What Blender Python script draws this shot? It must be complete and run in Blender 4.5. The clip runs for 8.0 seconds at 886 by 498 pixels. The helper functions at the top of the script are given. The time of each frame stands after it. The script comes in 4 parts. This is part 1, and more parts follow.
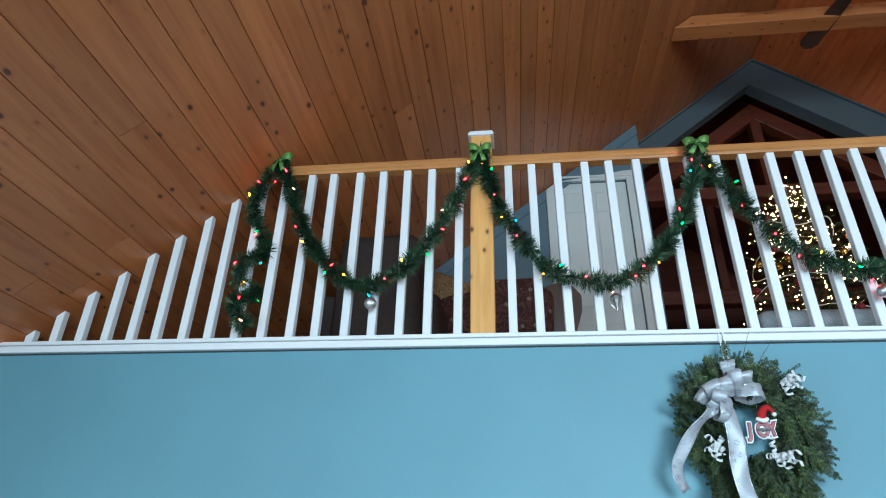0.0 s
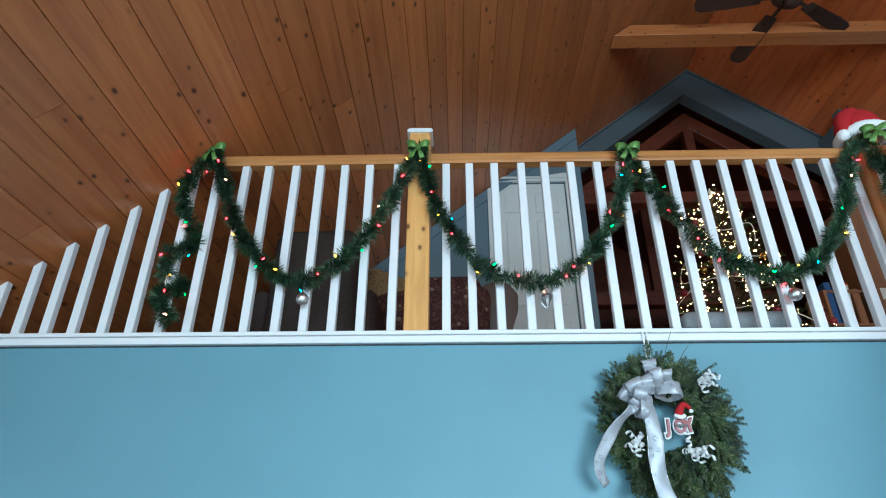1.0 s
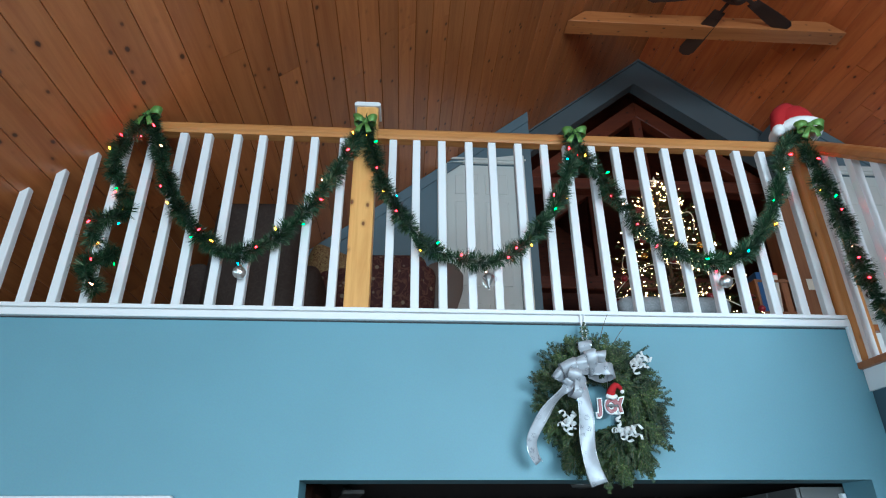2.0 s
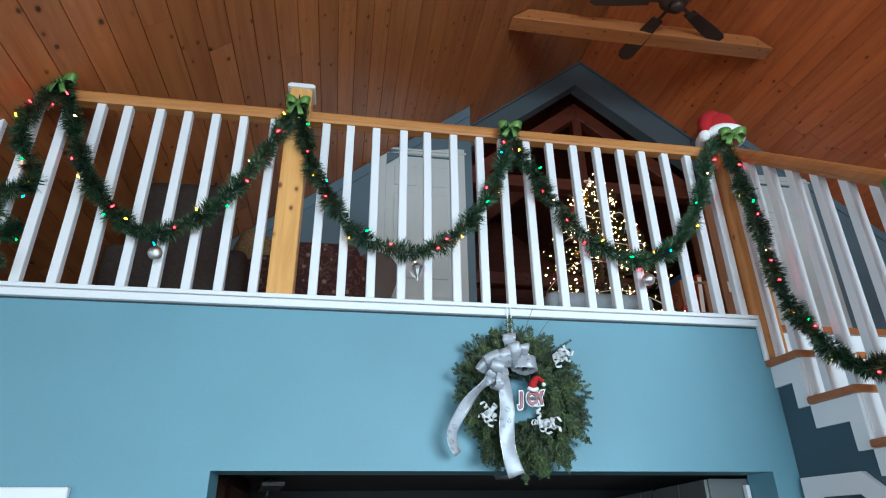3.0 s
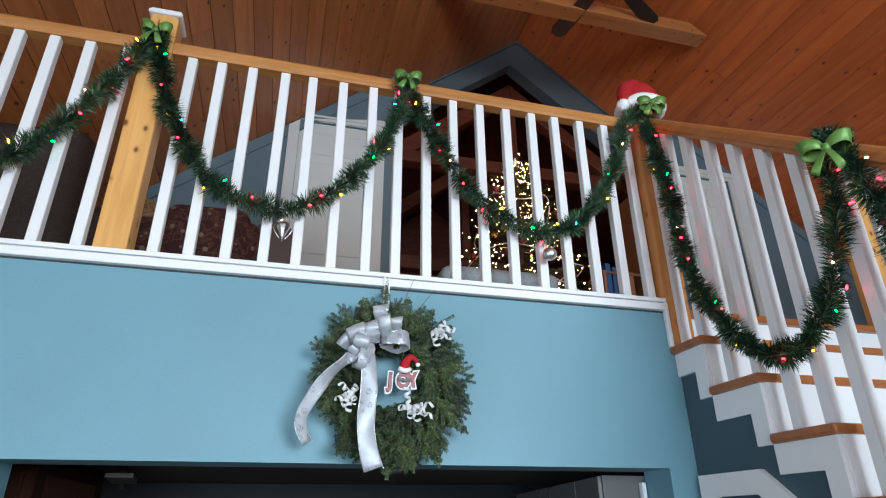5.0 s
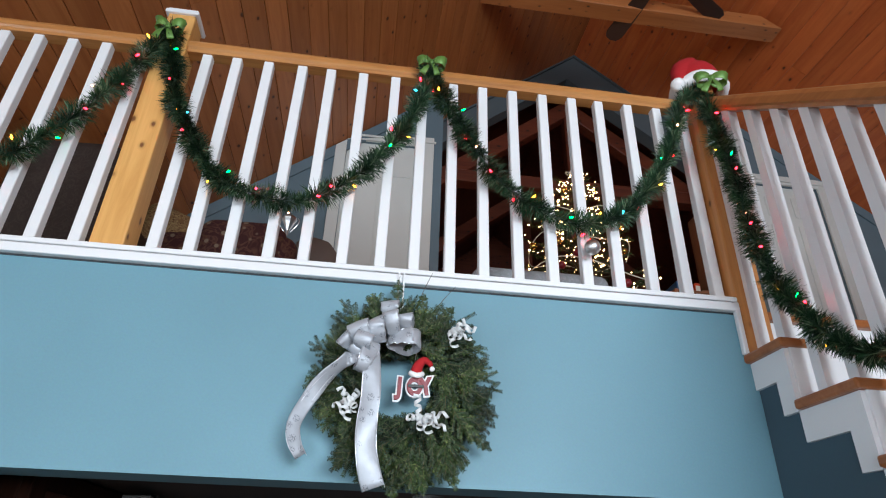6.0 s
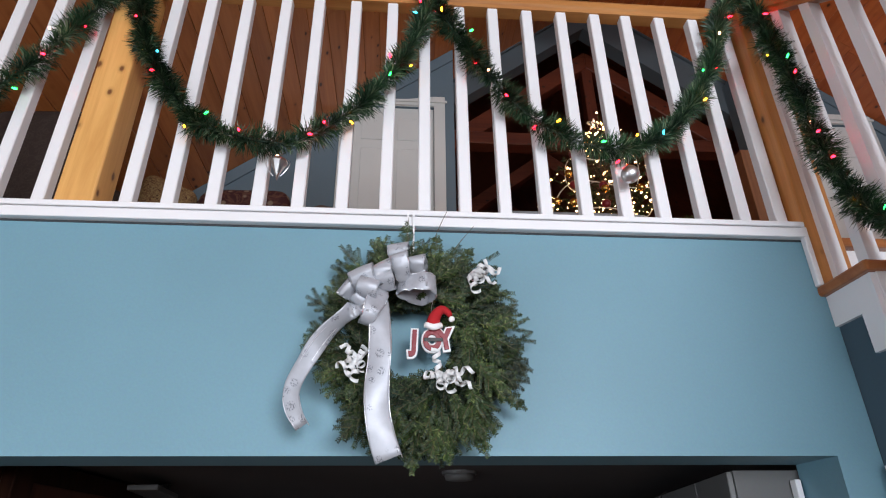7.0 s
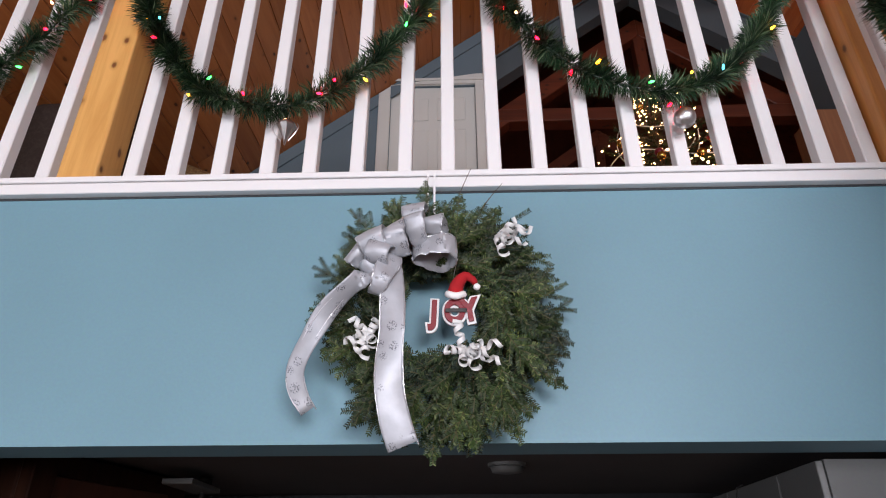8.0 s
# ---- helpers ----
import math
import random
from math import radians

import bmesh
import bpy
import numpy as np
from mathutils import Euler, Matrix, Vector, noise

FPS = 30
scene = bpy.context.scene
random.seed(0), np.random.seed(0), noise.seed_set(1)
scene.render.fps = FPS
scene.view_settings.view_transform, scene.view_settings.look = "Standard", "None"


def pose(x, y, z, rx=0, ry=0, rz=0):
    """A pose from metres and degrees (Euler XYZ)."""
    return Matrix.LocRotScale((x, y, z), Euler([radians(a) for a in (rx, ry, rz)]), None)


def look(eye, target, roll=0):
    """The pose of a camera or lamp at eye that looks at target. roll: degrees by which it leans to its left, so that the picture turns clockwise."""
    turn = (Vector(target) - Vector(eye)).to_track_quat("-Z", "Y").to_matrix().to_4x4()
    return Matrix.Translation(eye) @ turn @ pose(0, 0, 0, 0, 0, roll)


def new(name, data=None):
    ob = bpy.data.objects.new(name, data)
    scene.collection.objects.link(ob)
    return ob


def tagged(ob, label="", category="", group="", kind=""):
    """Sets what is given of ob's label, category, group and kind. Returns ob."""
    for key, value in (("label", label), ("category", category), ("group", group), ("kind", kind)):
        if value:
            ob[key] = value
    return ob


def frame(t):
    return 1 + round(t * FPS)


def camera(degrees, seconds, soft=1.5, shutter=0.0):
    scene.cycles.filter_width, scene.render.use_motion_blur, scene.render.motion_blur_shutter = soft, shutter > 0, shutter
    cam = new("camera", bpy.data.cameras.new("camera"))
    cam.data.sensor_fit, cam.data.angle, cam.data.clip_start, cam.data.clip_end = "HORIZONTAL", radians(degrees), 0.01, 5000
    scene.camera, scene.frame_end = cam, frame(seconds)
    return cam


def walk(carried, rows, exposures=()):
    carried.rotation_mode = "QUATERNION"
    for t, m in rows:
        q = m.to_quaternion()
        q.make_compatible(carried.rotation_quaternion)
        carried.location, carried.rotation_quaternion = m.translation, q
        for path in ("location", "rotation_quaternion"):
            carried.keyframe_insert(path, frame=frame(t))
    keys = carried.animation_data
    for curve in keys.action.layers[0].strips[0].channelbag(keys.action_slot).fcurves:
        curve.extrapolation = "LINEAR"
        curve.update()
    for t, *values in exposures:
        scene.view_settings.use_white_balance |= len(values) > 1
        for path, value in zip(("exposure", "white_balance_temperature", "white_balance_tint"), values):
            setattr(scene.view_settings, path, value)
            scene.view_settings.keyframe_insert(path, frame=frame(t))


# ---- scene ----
cam = camera(72.9, 8.0, soft=1.1)
PATH = [
    (0, (0.042, 0.18, 1.78), (-0.179, 1.934, 2.716), 1.4),
    (0.5, (0.065, 0.187, 1.783), (-0.056, 1.957, 2.707), 0.1),
    (1, (0.088, 0.187, 1.782), (0.047, 1.958, 2.712), 0.0),
    (1.5, (0.101, 0.203, 1.781), (0.165, 1.991, 2.676), -0.2),
    (2.8, (0.178, 0.231, 1.783), (0.428, 2.02, 2.64), -0.9),
    (3, (0.19, 0.241, 1.776), (0.496, 2.025, 2.629), -0.8),
    (3.5, (0.257, 0.238, 1.773), (0.581, 2.018, 2.625), -0.1),
    (4, (0.344, 0.275, 1.754), (0.751, 2.049, 2.582), 0.4),
    (4.5, (0.431, 0.369, 1.76), (0.907, 2.127, 2.586), -1.0),
    (4.7, (0.466, 0.428, 1.802), (0.979, 2.178, 2.625), -0.9),
    (5.8, (0.725, 0.751, 1.78), (0.969, 2.505, 2.708), 1.7),
    (6, (0.774, 0.786, 1.768), (0.989, 2.532, 2.718), 1.8),
    (6.5, (0.827, 0.906, 1.768), (0.932, 2.705, 2.637), 0.4),
    (7, (0.826, 1.08, 1.776), (0.974, 2.86, 2.677), -0.7),
    (7.5, (0.829, 1.209, 1.775), (0.905, 2.992, 2.678), -2.0),
    (8, (0.92, 1.281, 1.789), (0.873, 3.073, 2.677), -0.2),
]
EXPOSURES = [(0.0, -0.15, 5250, -4), (3.5, -0.12, 5600, 3), (4.7, -0.10, 5850, 7), (5.8, -0.13, 6050, 10), (7.0, -0.20, 6380, 18), (8.0, -0.24, 6700, 24)]
walk(cam, [(t, look(eye, target, roll)) for t, eye, target, roll in PATH], EXPOSURES)

# ---- light ----
world = bpy.data.worlds.new("world")
scene.world = world
world.use_nodes = True
wn = world.node_tree
sky = wn.nodes.new("ShaderNodeTexSky")
sky.sky_type, sky.sun_disc = "NISHITA", False
sky.sun_elevation, sky.sun_rotation = radians(25), radians(155)
wn.nodes["Background"].inputs["Strength"].default_value = 0.12
wn.links.new(sky.outputs[0], wn.nodes["Background"].inputs["Color"])


def window_light(name, place, aim, width, height, watts, colour):
    lamp = bpy.data.lights.new(name, "AREA")
    lamp.shape, lamp.size, lamp.size_y, lamp.energy, lamp.color = "RECTANGLE", width, height, watts, colour
    lamp.spread = radians(140)
    ob = new(name, lamp)
    ob.matrix_basis = look(place, aim)
    return ob


DAY = (0.86, 0.95, 1.0)
window_light("south_window_light", (2.5, -4.2, 2.55), (1.9, 2.0, 1.9), 3.0, 2.1, 275, DAY)
window_light("south_fill_light", (-0.9, -3.9, 1.15), (-0.6, 2.0, 1.0), 1.8, 1.9, 78, DAY)
window_light("west_window_light", (-3.8, -0.9, 1.15), (2.0, 1.2, 1.9), 2.4, 1.0, 70, DAY)


# ---- materials ----
def nodes_of(name):
    m = bpy.data.materials.new(name)
    m.use_nodes = True
    return m, m.node_tree, m.node_tree.nodes["Principled BSDF"]


def add(nt, kind, **values):
    n = nt.nodes.new("ShaderNode" + kind)
    for key, value in values.items():
        n.inputs[key].default_value = value
    return n


def ramp(nt, source, stops):
    n = nt.nodes.new("ShaderNodeValToRGB")
    e = n.color_ramp.elements
    while len(e) < len(stops):
        e.new(0.5)
    for item, (p, c) in zip(e, stops):
        item.position, item.color = p, (*c, 1)
    nt.links.new(source, n.inputs["Fac"])
    return n.outputs["Color"]


def mix(nt, fac, a, b, mode="MIX"):
    n = nt.nodes.new("ShaderNodeMix")
    n.data_type, n.blend_type = "RGBA", mode
    for socket, value in ((n.inputs[0], fac), (n.inputs[6], a), (n.inputs[7], b)):
        if isinstance(value, bpy.types.NodeSocket):
            nt.links.new(value, socket)
        elif isinstance(value, tuple):
            socket.default_value = (*value, 1)
        else:
            socket.default_value = value
    return n.outputs[2]


def coords(nt, scale=(1, 1, 1), turn=(0, 0, 0)):
    tc = nt.nodes.new("ShaderNodeTexCoord")
    mp = nt.nodes.new("ShaderNodeMapping")
    mp.inputs["Scale"].default_value = scale
    mp.inputs["Rotation"].default_value = [radians(a) for a in turn]
    nt.links.new(tc.outputs["Object"], mp.inputs["Vector"])
    return mp.outputs["Vector"]


def bump(nt, bsdf, height, strength, distance):
    b = add(nt, "Bump", Strength=strength, Distance=distance)
    nt.links.new(height, b.inputs["Height"])
    nt.links.new(b.outputs["Normal"], bsdf.inputs["Normal"])


def paint(name, colour, rough=0.5, vary=0.06, grain=0.15, metal=0.0):
    """Painted or plain surface: a broad tone drift, a fine roller texture and a few scuffs."""
    m, nt, b = nodes_of(name)
    v = coords(nt)
    broad, fine = add(nt, "TexNoise", Scale=1.7, Detail=3.0), add(nt, "TexNoise", Scale=140.0, Detail=2.0)
    for n in (broad, fine):
        nt.links.new(v, n.inputs["Vector"])
    dark, light = tuple(c * (1 - vary) for c in colour), tuple(min(1, c * (1 + vary)) for c in colour)
    col = ramp(nt, broad.outputs["Fac"], [(0.3, dark), (0.7, light)])
    col = mix(nt, 0.08, col, fine.outputs["Color"], "OVERLAY")
    nt.links.new(col, b.inputs["Base Color"])
    b.inputs["Roughness"].default_value, b.inputs["Metallic"].default_value = rough, metal
    bump(nt, b, fine.outputs["Fac"], grain, 0.002)
    return m


def timber(name, dark, light, knot, along=1, knots=1.0, rough=0.4, island=True, spread=1.0):
    """Sawn softwood or oak: grain stretched along one axis, tone by board, and dark knots."""
    m, nt, b = nodes_of(name)
    s = [1.0, 1.0, 1.0]
    s[along] = 0.07
    v = coords(nt, tuple(s))
    vary = nt.nodes.new("ShaderNodeNewGeometry").outputs["Random Per Island"] if island else nt.nodes.new("ShaderNodeObjectInfo").outputs["Random"]
    shift = nt.nodes.new("ShaderNodeVectorMath")
    shift.operation = "MULTIPLY_ADD"
    comb = nt.nodes.new("ShaderNodeCombineXYZ")
    for socket in comb.inputs:
        nt.links.new(vary, socket)
    nt.links.new(comb.outputs[0], shift.inputs[0])
    shift.inputs[1].default_value = (7, 13, 19)
    nt.links.new(v, shift.inputs[2])
    grain, streak = add(nt, "TexNoise", Scale=22.0, Detail=6.0, Roughness=0.65, Distortion=0.6), add(nt, "TexNoise", Scale=3.5, Detail=2.0)
    for n in (grain, streak):
        nt.links.new(shift.outputs[0], n.inputs["Vector"])
    col = ramp(nt, grain.outputs["Fac"], [(0.3, dark), (0.62, light)])
    tone = ramp(nt, vary, [(p, tuple(0.95 + spread * (c - 0.95) for c in tint)) for p, tint in ((0.0, (0.74, 0.72, 0.70)), (0.5, (0.95, 0.94, 0.93)), (1.0, (1.16, 1.12, 1.06)))])
    col = mix(nt, 1.0, col, tone, "MULTIPLY")
    soft = ramp(nt, streak.outputs["Fac"], [(0.3, (0.86, 0.84, 0.82)), (0.7, (1.06, 1.05, 1.03))])
    col = mix(nt, 1.0, col, soft, "MULTIPLY")
    if knots:
        s2 = [1.0, 1.0, 1.0]
        s2[along] = 0.62
        v2 = coords(nt, tuple(s2))
        shift2 = nt.nodes.new("ShaderNodeVectorMath")
        shift2.operation = "MULTIPLY_ADD"
        nt.links.new(comb.outputs[0], shift2.inputs[0])
        shift2.inputs[1].default_value = (5, 11, 3)
        nt.links.new(v2, shift2.inputs[2])
        cell = add(nt, "TexVoronoi", Scale=15.0 * knots, Randomness=1.0)
        nt.links.new(shift2.outputs[0], cell.inputs["Vector"])
        rim = nt.nodes.new("ShaderNodeMath")
        rim.operation = "MULTIPLY_ADD"
        nt.links.new(grain.outputs["Fac"], rim.inputs[0])
        rim.inputs[1].default_value = 0.22
        nt.links.new(cell.outputs["Distance"], rim.inputs[2])
        mask = ramp(nt, rim.outputs[0], [(0.20, (1, 1, 1)), (0.28, (0, 0, 0))])
        halo = ramp(nt, rim.outputs[0], [(0.22, (0.6, 0.6, 0.6)), (0.40, (0, 0, 0))])
        pick = ramp(nt, cell.outputs["Color"], [(0.40, (0, 0, 0)), (0.5, (1, 1, 1))])
        col = mix(nt, mix(nt, 1.0, halo, pick, "MULTIPLY"), col, tuple(c * 0.75 for c in dark))
        col = mix(nt, mix(nt, 1.0, mask, pick, "MULTIPLY"), col, knot)
    nt.links.new(col, b.inputs["Base Color"])
    b.inputs["Roughness"].default_value = rough
    bump(nt, b, grain.outputs["Fac"], 0.18, 0.002)
    return m


def leafy(name, dark, light, rough=0.55, tip=None):
    m, nt, b = nodes_of(name)
    g = nt.nodes.new("ShaderNodeNewGeometry")
    v = coords(nt)
    n = add(nt, "TexNoise", Scale=14.0, Detail=2.0)
    nt.links.new(v, n.inputs["Vector"])
    col = ramp(nt, g.outputs["Random Per Island"], [(0.0, dark), (0.8, light), (1.0, tip or light)])
    soft = ramp(nt, n.outputs["Fac"], [(0.3, (0.35, 0.4, 0.42)), (0.7, (1.55, 1.5, 1.35))])
    nt.links.new(mix(nt, 1.0, col, soft, "MULTIPLY"), b.inputs["Base Color"])
    b.inputs["Roughness"].default_value = rough
    b.inputs["Specular IOR Level"].default_value = 0.25
    return m


def glow(name, colour, strength):
    m, nt, b = nodes_of(name)
    b.inputs["Base Color"].default_value = (*colour, 1)
    b.inputs["Emission Color"].default_value = (*colour, 1)
    b.inputs["Emission Strength"].default_value = strength
    b.inputs["Roughness"].default_value = 0.2
    return m


def shiny(name, colour, rough, metal=1.0, scale=60.0, depth=0.2):
    m, nt, b = nodes_of(name)
    v = coords(nt)
    n = add(nt, "TexNoise", Scale=scale, Detail=3.0)
    nt.links.new(v, n.inputs["Vector"])
    nt.links.new(ramp(nt, n.outputs["Fac"], [(0.3, tuple(c * 0.8 for c in colour)), (0.7, colour)]), b.inputs["Base Color"])
    b.inputs["Roughness"].default_value, b.inputs["Metallic"].default_value = rough, metal
    bump(nt, b, n.outputs["Fac"], depth, 0.003)
    return m


def ribbon_cloth(name, base, fleck):
    """Satin ribbon with a wire edge and scattered glitter flakes."""
    m, nt, b = nodes_of(name)
    v = coords(nt)
    cell, wave = add(nt, "TexVoronoi", Scale=30.0), add(nt, "TexNoise", Scale=34.0, Detail=3.0)
    spark = add(nt, "TexVoronoi", Scale=300.0)
    for n in (cell, wave, spark):
        nt.links.new(v, n.inputs["Vector"])
    near = ramp(nt, cell.outputs["Distance"], [(0.27, (1, 1, 1)), (0.36, (0, 0, 0))])
    bits = ramp(nt, spark.outputs["Distance"], [(0.36, (1, 1, 1)), (0.52, (0, 0, 0))])
    mask = mix(nt, 1.0, near, bits, "MULTIPLY")
    col = ramp(nt, wave.outputs["Fac"], [(0.3, tuple(c * 0.85 for c in base)), (0.7, base)])
    nt.links.new(mix(nt, mask, col, fleck), b.inputs["Base Color"])
    b.inputs["Roughness"].default_value, b.inputs["Metallic"].default_value = 0.46, 0.25
    b.inputs["Sheen Weight"].default_value = 0.08
    bump(nt, b, wave.outputs["Fac"], 0.16, 0.008)
    return m


def pattern_cloth(name, a, b_col, c, scale):
    m, nt, b = nodes_of(name)
    v = coords(nt)
    n1, n2, fine = add(nt, "TexVoronoi", Scale=scale), add(nt, "TexNoise", Scale=scale * 0.8, Detail=3.0, Distortion=1.5), add(nt, "TexNoise", Scale=300.0)
    for n in (n1, n2, fine):
        nt.links.new(v, n.inputs["Vector"])
    col = ramp(nt, n2.outputs["Fac"], [(0.42, a), (0.5, b_col), (0.56, a)])
    spots = ramp(nt, n1.outputs["Distance"], [(0.18, (1, 1, 1)), (0.26, (0, 0, 0))])
    nt.links.new(mix(nt, spots, col, c), b.inputs["Base Color"])
    b.inputs["Roughness"].default_value = 0.9
    bump(nt, b, fine.outputs["Fac"], 0.3, 0.002)
    return m


BLUE = paint("blue_wall_paint", (0.140, 0.286, 0.350), 0.55, 0.05, 0.12)
WHITE = paint("white_gloss_paint", (0.78, 0.79, 0.80), 0.35, 0.03, 0.06)
LOFT_SHADED = paint("shaded_blue_loft_paint", (0.125, 0.175, 0.205), 0.6, 0.06, 0.12)
GABLE_SHADED = paint("shaded_blue_gable_paint", (0.085, 0.105, 0.115), 0.65, 0.06, 0.12)
DOOR_WHITE = paint("off_white_door_paint", (0.66, 0.66, 0.62), 0.4, 0.04, 0.06)
SHADED_GREY = paint("shaded_grey_paint", (0.125, 0.128, 0.125), 0.5, 0.05, 0.08)
LOWER_WALL = paint("shaded_blue_grey_wall_paint", (0.026, 0.030, 0.036), 0.7, 0.08, 0.12)
DARK_CEILING = paint("shaded_brown_ceiling_paint", (0.080, 0.068, 0.066), 0.8, 0.08, 0.12)
STAIR_BLUE = paint("dark_slate_blue_paint", (0.050, 0.088, 0.115), 0.55, 0.05, 0.12)
PINE_CEILING = timber("knotty_pine_boards", (0.37, 0.118, 0.037), (0.50, 0.186, 0.060), (0.07, 0.022, 0.009), 1, 1.0, 0.34, True, 0.6)
PINE_BOUNCE = timber("bounce_tinted_pine_boards", (0.50, 0.104, 0.026), (0.64, 0.168, 0.044), (0.10, 0.03, 0.012), 1, 0.9, 0.36, True, 0.45)
PINE_POST = timber("clear_yellow_pine", (0.58, 0.29, 0.08), (0.74, 0.42, 0.14), (0.16, 0.06, 0.02), 2, 1.15, 0.38)
PINE_NEWEL = timber("bounce_tinted_pine_newel", (0.42, 0.165, 0.045), (0.58, 0.27, 0.085), (0.12, 0.045, 0.015), 2, 1.0, 0.38)
PINE_BEAM = timber("shaded_pine_beam", (0.38, 0.125, 0.036), (0.48, 0.18, 0.056), (0.10, 0.04, 0.015), 0, 1.4, 0.4)
OAK_RAIL = timber("varnished_oak_rail", (0.38, 0.155, 0.045), (0.56, 0.27, 0.09), (0.1, 0.04, 0.02), 0, 0, 0.3)
OAK_STAIR_RAIL = timber("varnished_oak_stair_rail", (0.32, 0.115, 0.035), (0.46, 0.19, 0.065), (0.1, 0.04, 0.02), 1, 0, 0.3)
OAK_TREAD = timber("varnished_oak_tread", (0.28, 0.090, 0.027), (0.40, 0.150, 0.048), (0.1, 0.04, 0.02), 0, 0, 0.3)
DARK_WOOD = timber("dark_stained_wood", (0.085, 0.016, 0.006), (0.14, 0.029, 0.010), (0.02, 0.01, 0.005), 0, 1.0, 0.5)
DARK_WOOD_UP = timber("dark_stained_upright", (0.085, 0.016, 0.006), (0.14, 0.029, 0.010), (0.02, 0.01, 0.005), 2, 1.0, 0.5)
HUTCH_WOOD = timber("shaded_hutch_wood", (0.022, 0.009, 0.006), (0.038, 0.015, 0.009), (0.02, 0.01, 0.005), 2, 0, 0.5)
HUTCH_PANEL = timber("shaded_red_hutch_panel", (0.050, 0.013, 0.005), (0.075, 0.021, 0.008), (0.02, 0.01, 0.005), 2, 0, 0.6)
HUTCH_WOOD.node_tree.nodes["Principled BSDF"].inputs["Specular IOR Level"].default_value = 0.08
BROWN_PANEL = timber("brown_wood_panel", (0.24, 0.10, 0.05), (0.33, 0.15, 0.07), (0.06, 0.02, 0.01), 2, 0, 0.5)
FLOOR_WOOD = timber("oak_floor_boards", (0.12, 0.06, 0.028), (0.19, 0.10, 0.047), (0.1, 0.05, 0.02), 1, 0, 0.4)
FIR = leafy("fir_needles", (0.004, 0.012, 0.005), (0.019, 0.040, 0.014), 0.5, (0.06, 0.09, 0.035))
FIR_LIT = leafy("lit_fir_needles", (0.011, 0.026, 0.008), (0.038, 0.066, 0.020), 0.42, (0.12, 0.15, 0.055))
FIR_BLUE = leafy("bluish_fir_needles", (0.008, 0.022, 0.016), (0.03, 0.055, 0.038), 0.6, (0.08, 0.12, 0.085))
TWIG = paint("brown_twig", (0.09, 0.05, 0.025), 0.8)
TWIG_GREEN = paint("olive_twig", (0.065, 0.06, 0.024), 0.7)
TINSEL = leafy("dark_green_tinsel", (0.007, 0.026, 0.013), (0.036, 0.086, 0.042), 0.34, (0.20, 0.27, 0.17))
TREE_GREEN = leafy("tree_needles", (0.012, 0.022, 0.006), (0.04, 0.06, 0.016), 0.5)
WIRE = paint("green_wire", (0.02, 0.05, 0.03), 0.5)
SATIN = ribbon_cloth("silver_satin_ribbon", (0.43, 0.45, 0.49), (0.15, 0.16, 0.18))
WIRE_EDGE = shiny("silver_wire_edge", (0.70, 0.71, 0.74), 0.28, 0.8, 300.0, 0.5)
GREEN_RIBBON = ribbon_cloth("lime_green_ribbon", (0.12, 0.245, 0.045), (0.22, 0.38, 0.10))
CURL = paint("white_curling_ribbon", (0.70, 0.71, 0.71), 0.4)
RED_FELT = paint("red_felt", (0.40, 0.008, 0.012), 0.9, 0.12, 0.6)
FUR = paint("white_fur", (0.85, 0.84, 0.83), 0.95, 0.06, 1.0)
RED_GLITTER = paint("red_glitter_letter", (0.22, 0.014, 0.022), 0.35, 0.15, 0.4)
SILVER = shiny("silver_bauble", (0.72, 0.73, 0.74), 0.38, 1.0, 40.0, 0.05)
GLITTER = shiny("glittered_silver", (0.75, 0.76, 0.74), 0.3, 1.0, 260.0, 1.0)
DARK_SILVER = shiny("dark_silver_glass", (0.42, 0.41, 0.40), 0.28, 1.0, 30.0, 0.1)
GOLD_TINSEL = shiny("gold_foil", (0.75, 0.5, 0.12), 0.25, 1.0, 80.0, 0.3)
FLORAL = pattern_cloth("dark_red_floral_cloth", (0.05, 0.012, 0.012), (0.12, 0.05, 0.03), (0.22, 0.16, 0.11), 16)
LEATHER = pattern_cloth("dark_brown_upholstery", (0.045, 0.030, 0.024), (0.06, 0.042, 0.034), (0.05, 0.034, 0.028), 30)
TAUPE = paint("taupe_vinyl", (0.16, 0.12, 0.10), 0.6, 0.08, 0.3)
GREY_CLOTH = pattern_cloth("grey_upholstery", (0.26, 0.27, 0.28), (0.32, 0.33, 0.34), (0.28, 0.29, 0.30), 40)
GOLD_CLOTH = pattern_cloth("gold_patterned_cloth", (0.22, 0.12, 0.05), (0.4, 0.28, 0.12), (0.1, 0.04, 0.02), 55)
FAN_BROWN = paint("dark_brown_fan_metal", (0.05, 0.025, 0.018), 0.45, 0.1, 0.1)
BLACK = paint("black_metal", (0.02, 0.02, 0.02), 0.4)
SHADOW_LINE = paint("dark_shadow_line", (0.03, 0.035, 0.04), 0.8)
BOOK_BLUE, BOOK_RED, PAPER = paint("blue_cover", (0.03, 0.10, 0.25), 0.5), paint("orange_red_cover", (0.6, 0.07, 0.02), 0.5), paint("cream_paper", (0.75, 0.7, 0.6), 0.8)
LIGHT = {
    "red": glow("red_bulb", (1.0, 0.006, 0.012), 46.0),
    "green": glow("green_bulb", (0.01, 0.8, 0.10), 10.0),
    "amber": glow("amber_bulb", (1.0, 0.30, 0.012), 24.0),
    "blue": glow("blue_bulb", (0.03, 0.45, 0.6), 9.0),
    "pearl": glow("pearl_bulb", (1.0, 0.30, 0.16), 18.0),
}
WARM = glow("warm_fairy_bulb", (1.0, 0.52, 0.22), 16.0)


